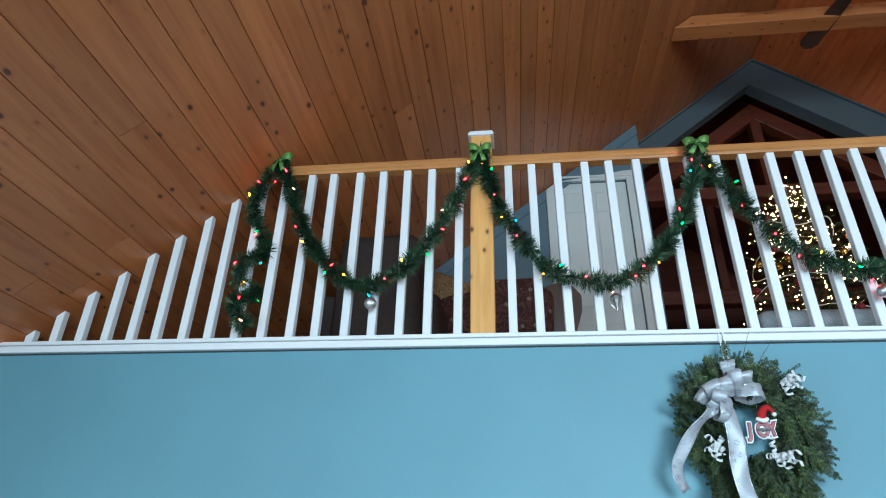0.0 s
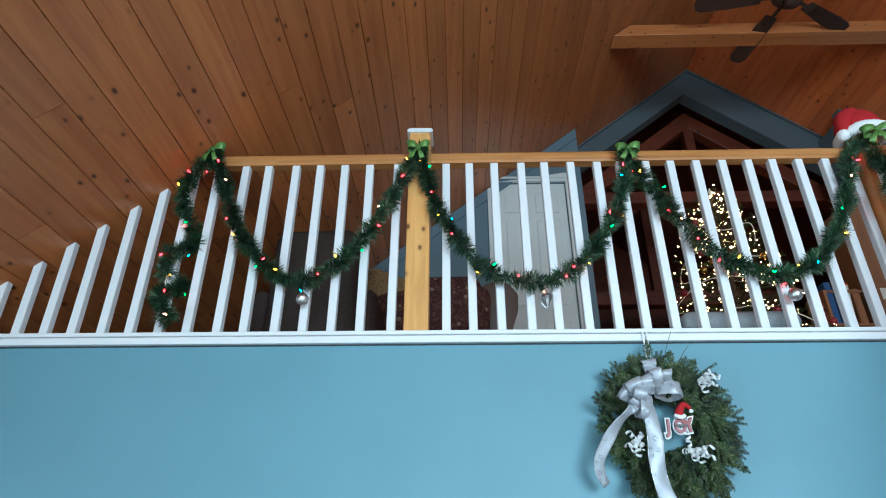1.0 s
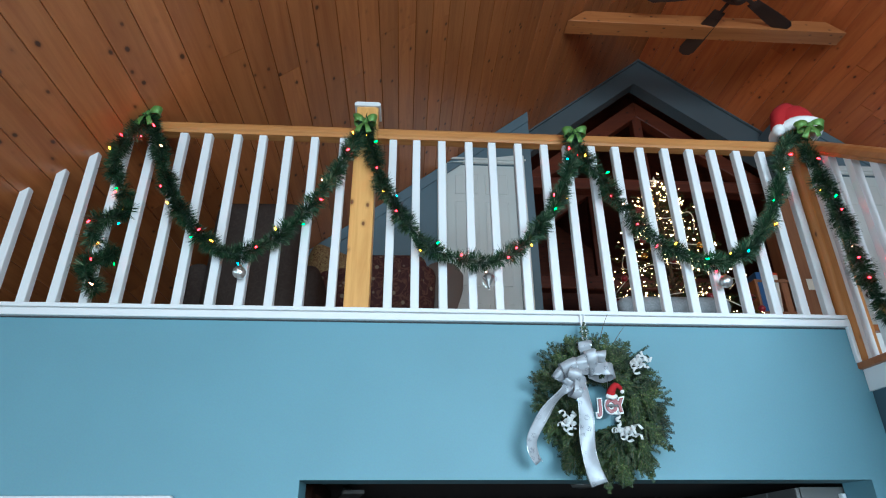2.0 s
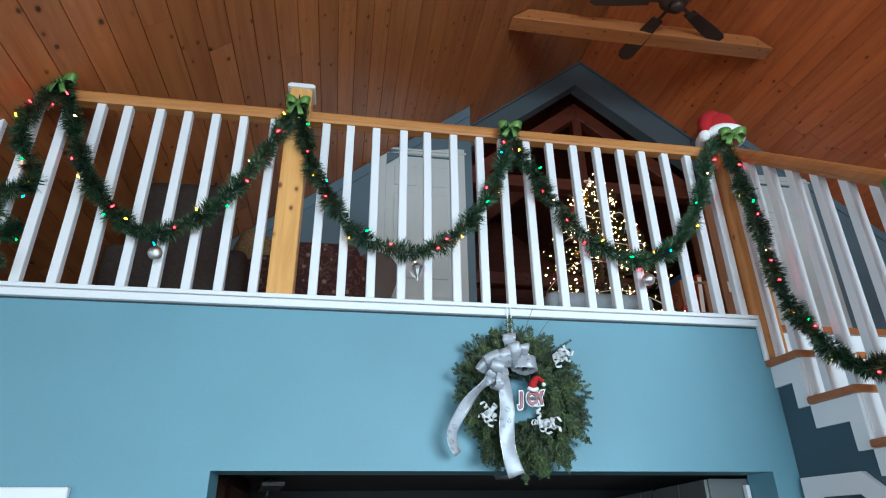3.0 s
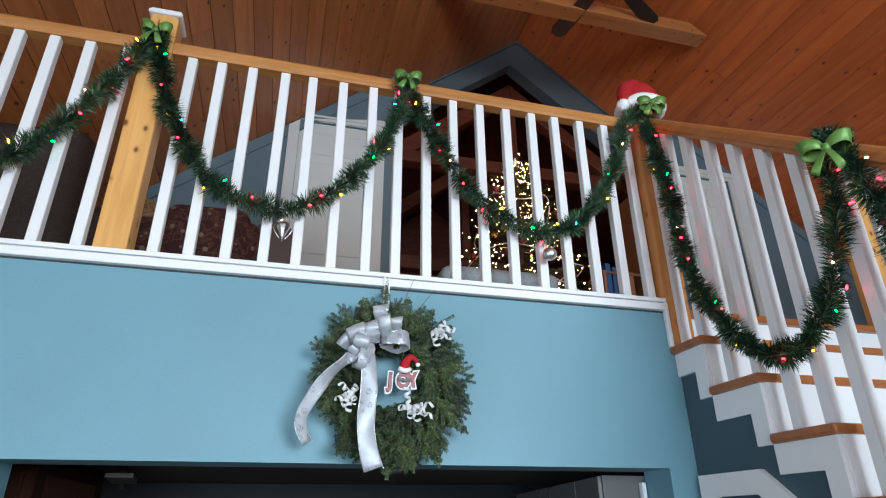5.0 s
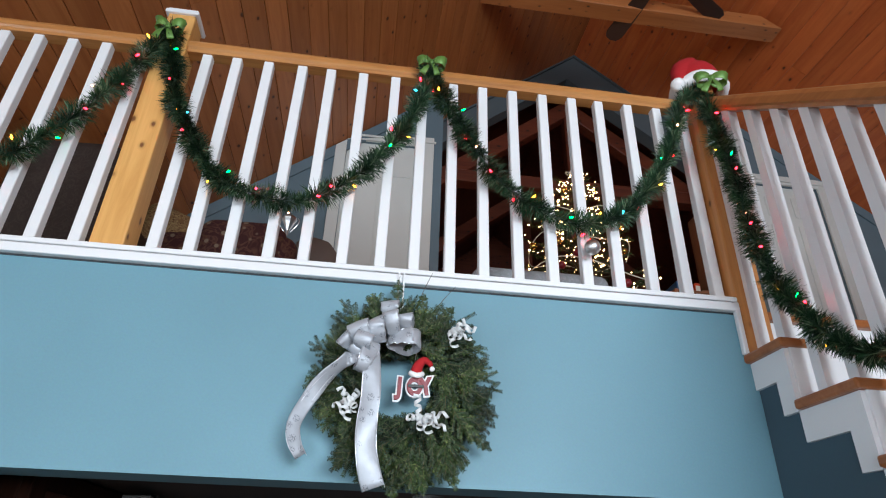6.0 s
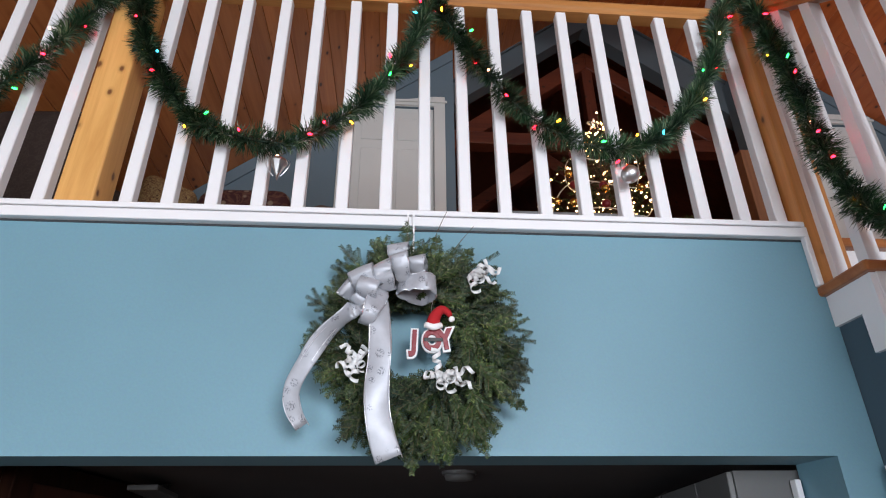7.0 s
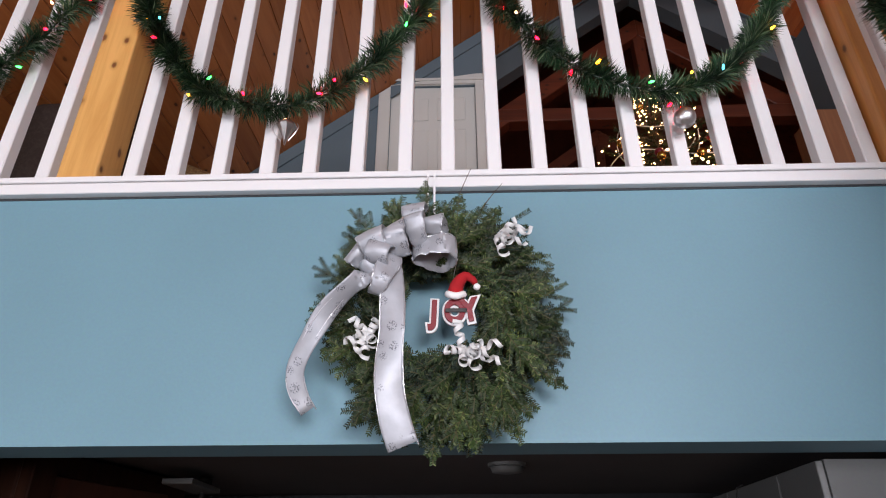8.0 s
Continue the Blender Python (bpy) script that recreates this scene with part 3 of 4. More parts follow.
# ---- stairs ----
RUN, RISE, SIDE, WIDE = 0.237, 0.1945, 2.05, 3.3
stair = tagged(empty("staircase", (SIDE, 2.57, 0)), "open-sided staircase with oak treads and white risers", "staircase", "", "structure")
NOSE = [(2.381 - RUN * k, 2.439 - RISE * k) for k in range(12)]
for k, (y, z) in enumerate(NOSE):
    place_under("tread", box((SIDE - 0.03, y, z - 0.03), (WIDE, y + RUN + 0.012, z), 0.008, 2), OAK_TREAD, stair, "varnished oak tread")
    place_under("riser", box((SIDE + 0.004, y + RUN + 0.012, z), (WIDE, y + RUN + 0.034, z + RISE - 0.03)), WHITE, stair)
place_under("tread", box((SIDE + 0.0, 2.6, FLOOR2 - 0.03), (WIDE, 2.74, FLOOR2 + 0.002), 0.008, 2), OAK_TREAD, stair, "varnished oak landing nosing")
# zigzag skirt on the open side
for k in range(len(NOSE)):
    y, z = NOSE[k]
    back = 2.571 if k == 0 else y + RUN + 0.018
    place_under("skirt_board", box((SIDE - 0.012, y + 0.018, z - 0.12), (SIDE + 0.003, back, z - 0.031)), WHITE, stair)
    place_under("skirt_board", box((SIDE - 0.0125, y + 0.018, z - 0.031 - RISE), (SIDE + 0.003, y + 0.085, z - 0.1195)), WHITE, stair)
place_under("end_board", box((2.014, 2.55, 2.437), (2.0315, 2.5715, 2.625), 0.003), WHITE, stair)
under = [(2.5705, 0), (2.5705, NOSE[0][1] - 0.04)]
for k, (y, z) in enumerate(NOSE):
    if k:
        under.append((y + RUN + 0.02, z - 0.04))
    under.append((y + 0.02, z - 0.04))
under.append((NOSE[-1][0] + 0.02, 0))
structure("wall_under_stairs", prism(under, 0, SIDE, SIDE + 0.09), STAIR_BLUE, "dark slate blue wall below the stairs")

# low cupboard door under the stairs
cup = tagged(empty("door_2", (SIDE, 2.3, 0)), "brown wooden cupboard door with sloping white casing", "door", "", "structure")
SL = RISE / RUN
outer = [(2.545, 0), (2.545, 1.952), (2.235, 1.952), (1.6, 1.952 - SL * 0.635), (1.6, 0)]
inner = [(2.465, 0), (2.465, 1.878), (2.262, 1.878), (1.68, 1.878 - SL * 0.582), (1.68, 0)]
bm = bmesh.new()
vo = [[bm.verts.new((x, *p)) for p in outer] for x in (SIDE - 0.022, SIDE - 0.001)]
vi = [[bm.verts.new((x, *p)) for p in inner] for x in (SIDE - 0.022, SIDE - 0.001)]
for i in range(4):
    bm.faces.new((vo[0][i], vo[0][i + 1], vi[0][i + 1], vi[0][i]))
    bm.faces.new((vo[0][i], vo[0][i + 1], vo[1][i + 1], vo[1][i]))
    bm.faces.new((vi[0][i], vi[0][i + 1], vi[1][i + 1], vi[1][i]))
place_under("casing", bm, WHITE, cup, "white painted casing")
place_under("door_leaf", prism([(y, z) for y, z in [(2.46, 0.01), (2.46, 1.866), (2.266, 1.866), (1.69, 1.866 - SL * 0.576), (1.69, 0.01)]], 0, SIDE - 0.01, SIDE - 0.002), BROWN_PANEL, cup)

# stair railing that slopes down with the steps
stair_rail = tagged(empty("stair_railing", (2.1, 2.4, 2.436)), "white balusters under a sloping oak stair handrail", "railing", "", "structure")
RX, SL_R = 2.085, 0.83
bm = bmesh.new()
prof = [(p - 2.593, q - RAIL_HI) for p, q in rail_profile(RAIL_LO - 0.005, RAIL_HI, 2.593)]
rows = []
for y in (2.556, 0.0):
    zt = 3.525 + SL_R * (y - 2.5)
    rows.append([bm.verts.new((RX + a, y, zt + b * 1.2)) for a, b in prof])
for i in range(len(prof)):
    j = (i + 1) % len(prof)
    bm.faces.new((rows[0][i], rows[0][j], rows[1][j], rows[1][i]))
bm.faces.new(rows[0]), bm.faces.new(rows[1][::-1])
place_under("handrail", bm, OAK_STAIR_RAIL, stair_rail, "varnished oak handrail")
for k, (y, z) in enumerate(NOSE[:10]):
    for f in (0.052, 0.173):
        yy = y + f
        zt = 3.525 + SL_R * (yy - 2.5) - 0.072
        bm = bmesh.new()
        h = 0.0185
        lo = [bm.verts.new((RX + a, yy + b, z)) for a, b in ((-h, -h), (h, -h), (h, h), (-h, h))]
        hi = [bm.verts.new((RX + a, yy + b, zt + b * SL_R + 0.002)) for a, b in ((-h, -h), (h, -h), (h, h), (-h, h))]
        bm.faces.new(lo[::-1]), bm.faces.new(hi)
        for i in range(4):
            bm.faces.new((lo[i], lo[(i + 1) % 4], hi[(i + 1) % 4], hi[i]))
        place_under("baluster", bm, WHITE, stair_rail)
# railing that goes on past the stairs
far_rail = tagged(empty("loft_railing_east", (3.4, 2.65, FLOOR2)), "white balusters and oak handrail beyond the stairs", "railing", "", "structure")
place_under("handrail", prism(rail_profile(RAIL_LO, RAIL_HI, 2.65), 0, 3.357, 5.6), OAK_RAIL, far_rail)
for k in range(17):
    b = part("baluster", plain, None, far_rail)
    b.location = (3.45 - 3.4 + 0.12 * k, 0, -FLOOR2)
structure("wall_loft_front_east", box((WIDE + 0.001, 2.61, 0), (7.2, 2.72, 2.6)), BLUE, "blue painted wall beside the stairs")


# ---- loft doors ----
def panel_door(name, x0, x1, top, label, trim_top):
    d = tagged(empty(name, ((x0 + x1) / 2, WALL_Y, FLOOR2)), label, "door", "", "structure")
    leaf = place_under("door_leaf", box((x0, WALL_Y + 0.02, FLOOR2 + 0.008), (x1, WALL_Y + 0.055, top)), DOOR_WHITE, d, "off-white panelled door")
    bm = bmesh.new()
    w = (x1 - x0)
    for a, b in ((x0 + 0.07, x0 + w / 2 - 0.03), (x0 + w / 2 + 0.03, x1 - 0.07)):
        for lo, hi in ((FLOOR2 + 0.15, FLOOR2 + 0.85), (FLOOR2 + 1.0, top - 0.38), (top - 0.3, top - 0.1)):
            put_box(bm, (a, WALL_Y + 0.013, lo), (b, WALL_Y + 0.0205, hi), 0.006)
    place_under("panel", bm, DOOR_WHITE, d)
    bm = bmesh.new()
    for a, b in ((x0 - 0.085, x0 - 0.002), (x1 + 0.002, x1 + 0.085)):
        o = [(a, FLOOR2), (b, FLOOR2), (b, min(trim_top, roof_z(b) - 0.012)), (a, min(trim_top, roof_z(a) - 0.012))]
        sub = prism(o, 1, WALL_Y - 0.022, WALL_Y - 0.001, 0.003)
        me = bpy.data.meshes.new("t")
        sub.to_mesh(me)
        sub.free()
        bm.from_mesh(me)
    o = [(x0 - 0.002, top + 0.004), (x1 + 0.002, top + 0.004), (x1 + 0.002, min(trim_top, roof_z(x1) - 0.012)), (x0 - 0.002, min(trim_top, roof_z(x0) - 0.012))]
    sub = prism(o, 1, WALL_Y - 0.022, WALL_Y - 0.001, 0.003)
    me = bpy.data.meshes.new("t")
    sub.to_mesh(me)
    sub.free()
    bm.from_mesh(me)
    place_under("casing", bm, DOOR_WHITE, d, "white door casing cut by the sloping ceiling")
    place_under("crown_strip", box((x0 - 0.002, WALL_Y - 0.035, top + 0.03), (x1 + 0.1, WALL_Y - 0.022, top + 0.05), 0.003), DOOR_WHITE, d)
    place_under("door_knob", lathe([(0.012, 0), (0.026, 0.01), (0.03, 0.03), (0.015, 0.045)], 14, (x0 + 0.05, WALL_Y - 0.02, FLOOR2 + 0.95)), BLACK, d)
    return d


panel_door("door_1", 0.46, 1.065, 4.785, "off-white panelled loft door with clipped casing", 4.88)
panel_door("door_3", 3.93, 4.50, 4.785, "off-white panelled loft door by the stairs", 4.88)


# ---- garlands ----
def garland_mesh(path, seed, radius=0.053, per_metre=3700):
    r = random.Random(seed)
    n = len(path)
    total = sum((b - a).length for a, b in zip(path, path[1:]))
    verts, faces = [], []
    for q in range(int(total * per_metre)):
        f = r.random() * (n - 1.001)
        i = int(f)
        p = path[i].lerp(path[i + 1], f - i)
        d = (path[i + 1] - path[i]).normalized()
        a = Vector((r.gauss(0, 1), r.gauss(0, 1), r.gauss(0, 1)))
        o = (a - a.dot(d) * d).normalized()
        o = (o + d * r.uniform(-0.1, 0.75)).normalized()
        length = radius * r.uniform(0.72, 1.12) * (1 + 0.25 * math.sin(f * 0.7 + seed))
        s = o.cross(d).normalized() * r.uniform(0.0009, 0.0019)
        b = p + o * 0.003
        tip = p + o * length
        mid = p + o * length * 0.6 + d * 0.002
        k = len(verts)
        verts += [b - s * 0.6, b + s * 0.6, mid + s, tip, mid - s]
        faces.append((k, k + 1, k + 2, k + 3, k + 4))
    return raw("tinsel_needles", verts, faces, TINSEL)


bulb_mesh = {}
for key, material in LIGHT.items():
    bulb_mesh[key] = mesh_of("bulb", lathe([(0.0022, -0.004), (0.0034, 0), (0.0037, 0.004), (0.0027, 0.008), (0.0010, 0.012)], 10), material, True)
COLOURS = ["red", "green", "amber", "red", "red", "amber", "red", "green", "amber", "red", "blue", "pearl"]
GARLANDS = "garland along the railings"


def garland(points, seed, label, spacing=0.1):
    base = Vector(points[0])
    path = [p - base for p in smooth_path(points, 90)]
    r = random.Random(seed)
    path = [p + Vector((r.gauss(0, 0.003), r.gauss(0, 0.002), r.gauss(0, 0.003))) for p in path]
    g = empty("garland", base)
    part("tinsel", garland_mesh(path, seed), None, g)
    part("core_wire", tube(path[::3], 0.003, 6), WIRE, g)
    total = sum((b - a).length for a, b in zip(path, path[1:]))
    count = int(total / spacing)
    for i in range(count):
        f = (i + 0.5 + r.uniform(-0.3, 0.3)) / count * 88
        p = path[int(f)]
        a = r.uniform(0, 2 * math.pi)
        if i % 3 == 0:
            off = Vector((0.014 * math.cos(a), 0.012, -0.038))
        else:
            off = Vector((0.024 * math.cos(a), -0.030 - r.uniform(0, 0.010), 0.026 * math.sin(a) - 0.004))
        b = part("bulb", bulb_mesh[COLOURS[(i * 5 + seed) % 12]], None, g)
        b.location = p + off
        b.rotation_euler = (r.uniform(0.6, 2.4), r.uniform(-1, 1), r.uniform(-1, 1))
    return tagged(g, label, "garland", GARLANDS)


GY = 2.548
garland([(-1.102, GY, 3.572), (-1.044, GY, 3.470), (-0.934, GY, 3.202), (-0.812, GY, 3.016), (-0.678, GY, 2.895), (-0.585, GY, 2.870), (-0.446, GY, 2.943), (-0.322, GY, 3.082), (-0.221, GY, 3.258), (-0.128, GY, 3.477), (-0.087, GY, 3.573)], 1, "green tinsel garland with coloured lights on the railing")
garland([(-0.082, GY, 3.573), (-0.047, GY, 3.438), (0.018, GY, 3.214), (0.138, GY, 3.018), (0.243, GY, 2.904), (0.456, GY, 2.855), (0.587, GY, 2.904), (0.736, GY, 3.061), (0.870, GY, 3.315), (0.916, GY, 3.533)], 2, "green tinsel garland with coloured lights on the railing")
garland([(0.921, GY, 3.533), (0.960, GY, 3.420), (1.049, GY, 3.257), (1.149, GY, 3.086), (1.273, GY, 2.952), (1.454, GY, 2.882), (1.594, GY, 2.907), (1.754, GY, 3.050), (1.900, GY, 3.310), (1.966, GY, 3.516), (2.055, GY - 0.01, 3.574)], 3, "green tinsel garland with coloured lights on the railing")
garland([(-1.102, GY, 3.572), (-1.125, GY, 3.510), (-1.197, GY - 0.005, 3.313), (-1.134, GY + 0.09, 3.156), (-1.116, GY + 0.05, 3.085), (-1.193, GY - 0.01, 3.001), (-1.218, GY + 0.06, 2.943), (-1.146, GY + 0.10, 2.902), (-1.192, GY - 0.008, 2.801), (-1.122, GY, 2.690)], 4, "loose end of green garland hanging down the balusters")
GX = 2.03
garland([(2.085, 2.53, 3.55), (GX, 2.46, 3.354), (GX, 2.42, 3.075), (GX, 2.386, 2.734), (GX, 2.274, 2.477), (GX, 2.083, 2.285), (GX, 1.924, 2.293), (GX, 1.804, 2.407), (GX, 1.72, 2.603), (GX, 1.70, 2.75), (GX + 0.02, 1.69, 2.88)], 5, "green garland with coloured lights on the stair railing")
garland([(GX + 0.02, 1.68, 2.87), (GX, 1.62, 2.70), (GX, 1.585, 2.539), (GX, 1.56, 2.359), (GX, 1.50, 2.10), (GX, 1.38, 1.85), (GX, 1.22, 1.74), (GX, 1.05, 1.82), (GX, 0.92, 2.05), (GX + 0.01, 0.86, 2.22)], 6, "green garland with coloured lights on the stair railing")


def bow(place, size, seed, label, turn=0.0):
    r = random.Random(seed)
    bw = empty("ribbon_bow", place)
    for s in (-1, 1):
        a = r.uniform(-0.15, 0.35)
        pts = []
        for i in range(15):
            t = i / 14 * 2 * math.pi
            u, w = 0.5 - 0.5 * math.cos(t), math.sin(t)
            pts.append((s * size * u * math.cos(a), -0.012 - 0.35 * size * w - 0.1 * size * u, size * (u * math.sin(a) + 0.12 * w)))
        part("loop", strip(pts, [(0.25 * s, -0.25, 1)] * 15, lambda f: 0.018 + 0.022 * math.sin(math.pi * f), 0.0008), GREEN_RIBBON, bw, "", True)
    for s in (-0.75, 0.45):
        pts = [(s * size * 0.9 * f, -0.022 - 0.012 * math.sin(3 * f), -size * 1.15 * f) for f in [i / 8 for i in range(9)]]
        part("tail", strip(pts, [(1, 0.3 * s, 0.3)] * 9, lambda f: 0.014 + 0.012 * f, 0.0008), GREEN_RIBBON, bw, "", True)
    part("knot", lathe([(0.004, -0.014), (0.012, -0.01), (0.014, 0), (0.012, 0.01), (0.004, 0.014)], 10, (0, -0.022, 0)), GREEN_RIBBON, bw, "", True)
    bw.rotation_euler = (0, 0, turn)
    return tagged(bw, label, "bow", "green bows on the garland")


bow((-1.086, 2.542, 3.567), 0.055, 1, "lime green ribbon bow tied to the handrail")
bow((-0.087, 2.542, 3.562), 0.055, 2, "lime green ribbon bow tied to the post")
bow((0.921, 2.547, 3.547), 0.055, 3, "lime green ribbon bow tied to the handrail")
bow((2.071, 2.477, 3.584), 0.062, 4, "lime green ribbon bow below the red hat", -0.25)
bow((GX - 0.03, 1.665, 2.785), 0.068, 5, "lime green ribbon bow on the stair handrail", -0.85)
bow((3.33, 2.58, 3.68), 0.055, 6, "lime green ribbon bow beside the stair post")


# ---- baubles ----
def bauble(place, radius, material, label, drop=0.05):
    b = empty("bauble", place)
    prof = [(max(radius * math.sin(math.pi * i / 16), 0.0008), -radius * math.cos(math.pi * i / 16)) for i in range(17)]
    part("ball", lathe(prof, 28), material, b, "", True)
    part("cap", lathe([(0.007, radius * 0.96), (0.007, radius * 1.18), (0.003, radius * 1.25)], 12), GOLD_TINSEL, b)
    part("hook", tube([(0, 0, radius * 1.2), (0.003, 0, radius * 1.2 + drop * 0.5), (0, 0.002, radius * 1.2 + drop)], 0.0008, 5), SILVER, b)
    return tagged(b, label, "bauble", "baubles under the garland")


bauble((-0.569, 2.546, 2.786), 0.027, GLITTER, "glittered silver bauble hanging from the garland")
bauble((1.518, 2.546, 2.787), 0.028, SILVER, "shiny silver bauble hanging from the garland")
drop = empty("teardrop_bauble", (0.475, 2.546, 2.771))
bm = lathe([(0.002, -0.055), (0.006, -0.035), (0.022, 0.0), (0.03, 0.014), (0.03, 0.02), (0.018, 0.032), (0.006, 0.036)], 8)
bmesh.ops.rotate(bm, verts=bm.verts, cent=(0, 0, 0), matrix=Matrix.Rotation(0.3, 3, "Z"))
bmesh.ops.scale(bm, vec=(0.85, 0.85, 0.85), verts=bm.verts)
part("body", bm, DARK_SILVER, drop)
part("hook", tube([(0, 0, 0.034), (0.002, 0, 0.05), (0, 0, 0.07)], 0.0008, 5), SILVER, drop)
for s in (-1, 1):
    pts = [(s * 0.028, -0.004, 0.018), (s * 0.034, -0.008, 0.004), (s * 0.026, -0.008, -0.016), (s * 0.010, -0.004, -0.036)]
    part("wire_scroll", tube(smooth_path(pts, 10), 0.0014, 5), SILVER, drop)
tagged(drop, "faceted dark silver teardrop bauble on the garland", "bauble", "baubles under the garland")

# ---- red hat on the stair post ----
hat = empty("santa_hat", (2.10, 2.60, 3.655))
bm = bmesh.new()
rows = []
for i in range(13):
    f = i / 12
    r, z = 0.102 * math.cos(f * 1.45) ** 0.7 + 0.002, 0.125 * math.sin(f * 1.5)
    rows.append([bm.verts.new((r * math.cos(2 * math.pi * k / 28) - 0.02 * f, r * math.sin(2 * math.pi * k / 28), z + 0.006 * math.sin(5 * k * 0.224 + 3 * f))) for k in range(28)])
for a, b in zip(rows, rows[1:]):
    for k in range(28):
        bm.faces.new((a[k], a[(k + 1) % 28], b[(k + 1) % 28], b[k]))
bm.faces.new(rows[-1]), bm.faces.new(rows[0][::-1])
part("crown", bm, RED_FELT, hat, "red felt crown", True)
bm = bmesh.new()
rr = random.Random(3)
ring = [[bm.verts.new(((0.1 + (0.024 + rr.uniform(-0.003, 0.003)) * math.cos(b)) * math.cos(a), (0.1 + (0.024 + rr.uniform(-0.003, 0.003)) * math.cos(b)) * math.sin(a), -0.012 + (0.03 + rr.uniform(-0.003, 0.003)) * math.sin(b))) for b in [2 * math.pi * q / 12 for q in range(12)]] for a in [2 * math.pi * q / 36 for q in range(36)]]
for i in range(36):
    for q in range(12):
        bm.faces.new((ring[i][q], ring[(i + 1) % 36][q], ring[(i + 1) % 36][(q + 1) % 12], ring[i][(q + 1) % 12]))
part("fur_brim", bm, FUR, hat, "white fluffy brim", True)
pom = bmesh.new()
bmesh.ops.create_icosphere(pom, subdivisions=3, radius=0.03, matrix=Matrix.Translation((-0.125, -0.05, -0.035)))
for v in pom.verts:
    v.co += Vector((rr.gauss(0, 0.0015), rr.gauss(0, 0.0015), rr.gauss(0, 0.0015)))
part("pompom", pom, FUR, hat, "white pompom", True)
part("folded_tip", tube(smooth_path([(-0.03, -0.01, 0.105), (-0.085, -0.03, 0.07), (-0.115, -0.045, 0.0), (-0.125, -0.05, -0.03)], 12), lambda f: 0.056 - 0.034 * f, 12), RED_FELT, hat, "", True)
tagged(hat, "red felt hat with white fur brim on the newel post", "hat")


# ---- wreath on the blue wall ----
WC = Vector((0.875, 2.555, 2.238))
wreath = empty("wreath", WC)


def sprigs(seed, count, spread, needle, material, lift, long_shoots=()):
    """Fir sprigs round the ring: curved twigs with paired side shoots, each set with flat needles in two combs."""
    r = random.Random(seed)
    verts, faces, twigs = [], [], bmesh.new()

    def shoot(p0, d, length, lean):
        n = max(5, int(length / 0.0043))
        side = d.cross(Vector((r.uniform(-0.3, 0.3), -1, r.uniform(-0.3, 0.3)))).normalized()
        p = p0.copy()
        pts = [p.copy()]
        for i in range(n):
            f = i / n
            d = (d + lean * 0.012 + side * r.uniform(-0.02, 0.02)).normalized()
            p = p + d * (length / n)
            pts.append(p.copy())
            nl = needle * (1 - 0.4 * f) * r.uniform(0.85, 1.1)
            for s in (-1, 1, 0):
                if s == 0 and r.random() < 0.75:
                    continue
                up = Vector((0, -1, 0))
                o = (side * s * r.uniform(0.8, 1.0) + d * r.uniform(0.35, 0.6) + up * r.uniform(0.0, 0.3 + (0.5 if s == 0 else 0))).normalized()
                w = o.cross(up + Vector((r.uniform(-0.4, 0.4), 0, r.uniform(-0.4, 0.4)))).normalized() * 0.0015
                b, mid, tip = p, p + o * nl * 0.6, p + o * nl + Vector((0, 0.0006, -0.0008))
                k = len(verts)
                verts.extend((b - w * 0.7, b + w * 0.7, mid + w, tip, mid - w))
                faces.append((k, k + 1, k + 2, k + 3, k + 4))
        tube(pts[:: max(2, n // 6)], 0.0011, 4, twigs)
        return pts, d

    for q in range(count):
        a = 2 * math.pi * (q + r.uniform(-0.6, 0.6)) / count * 7.0
        deg = math.degrees(a) % 360
        thin = 1.0 - 0.30 * math.exp(-((deg - 205) / 38) ** 2) - 0.06 * math.exp(-((deg - 20) / 50) ** 2)
        rad = 0.088 + 0.130 * thin * r.random() ** 0.9
        out, tan = Vector((math.cos(a), 0, math.sin(a))), Vector((math.sin(a), 0, -math.cos(a)))
        p0 = out * rad + Vector((0, -lift * r.uniform(0.15, 1.0) + 0.012 * (rad > 0.18), 0))
        d = (out * r.uniform(0.4, 1.0) + tan * r.uniform(-0.1, 0.9) + Vector((0, -r.uniform(0.0, 0.3), 0))).normalized()
        length = r.uniform(0.05, 0.12) * spread * (0.55 + 0.45 * thin)
        if rad < 0.14:
            d = (tan * 1.0 + out * r.uniform(-0.1, 0.45) + Vector((0, -0.15, 0))).normalized()
            length *= 0.75
        lean = Vector((0.3, 0.4, -1.0)) if math.sin(a) < -0.3 else Vector((0, 0.5, -0.35))
        pts, d2 = shoot(p0, d, length, lean)
        side = d.cross(Vector((0, -1, 0))).normalized()
        for f in (0.15, 0.4, 0.62):
            for s in (-1, 1):
                if r.random() < 0.62:
                    shoot(pts[int(f * len(pts))], (d + side * s * r.uniform(0.55, 0.85)).normalized(), length * r.uniform(0.35, 0.6) * (1.1 - 0.5 * f), lean)
    for p0, d, length in long_shoots:
        p0, d = Vector(p0), Vector(d).normalized()
        pts, d2 = shoot(p0, d, length, Vector((0.2, 0, 0)))
        side = d.cross(Vector((0, -1, 0))).normalized()
        for f in (0.3, 0.55, 0.75):
            for s in (-1, 1):
                shoot(pts[int(f * len(pts))], (d + side * s * 0.7).normalized(), length * 0.32 * (1.2 - f), Vector((0, 0, 0.2)))
    part("fir_needles", raw("fir_needles", verts, faces, material), None, wreath)["kind"] = "stuff"
    tagged(part("twig_mass", twigs, TWIG_GREEN, wreath), kind="stuff")


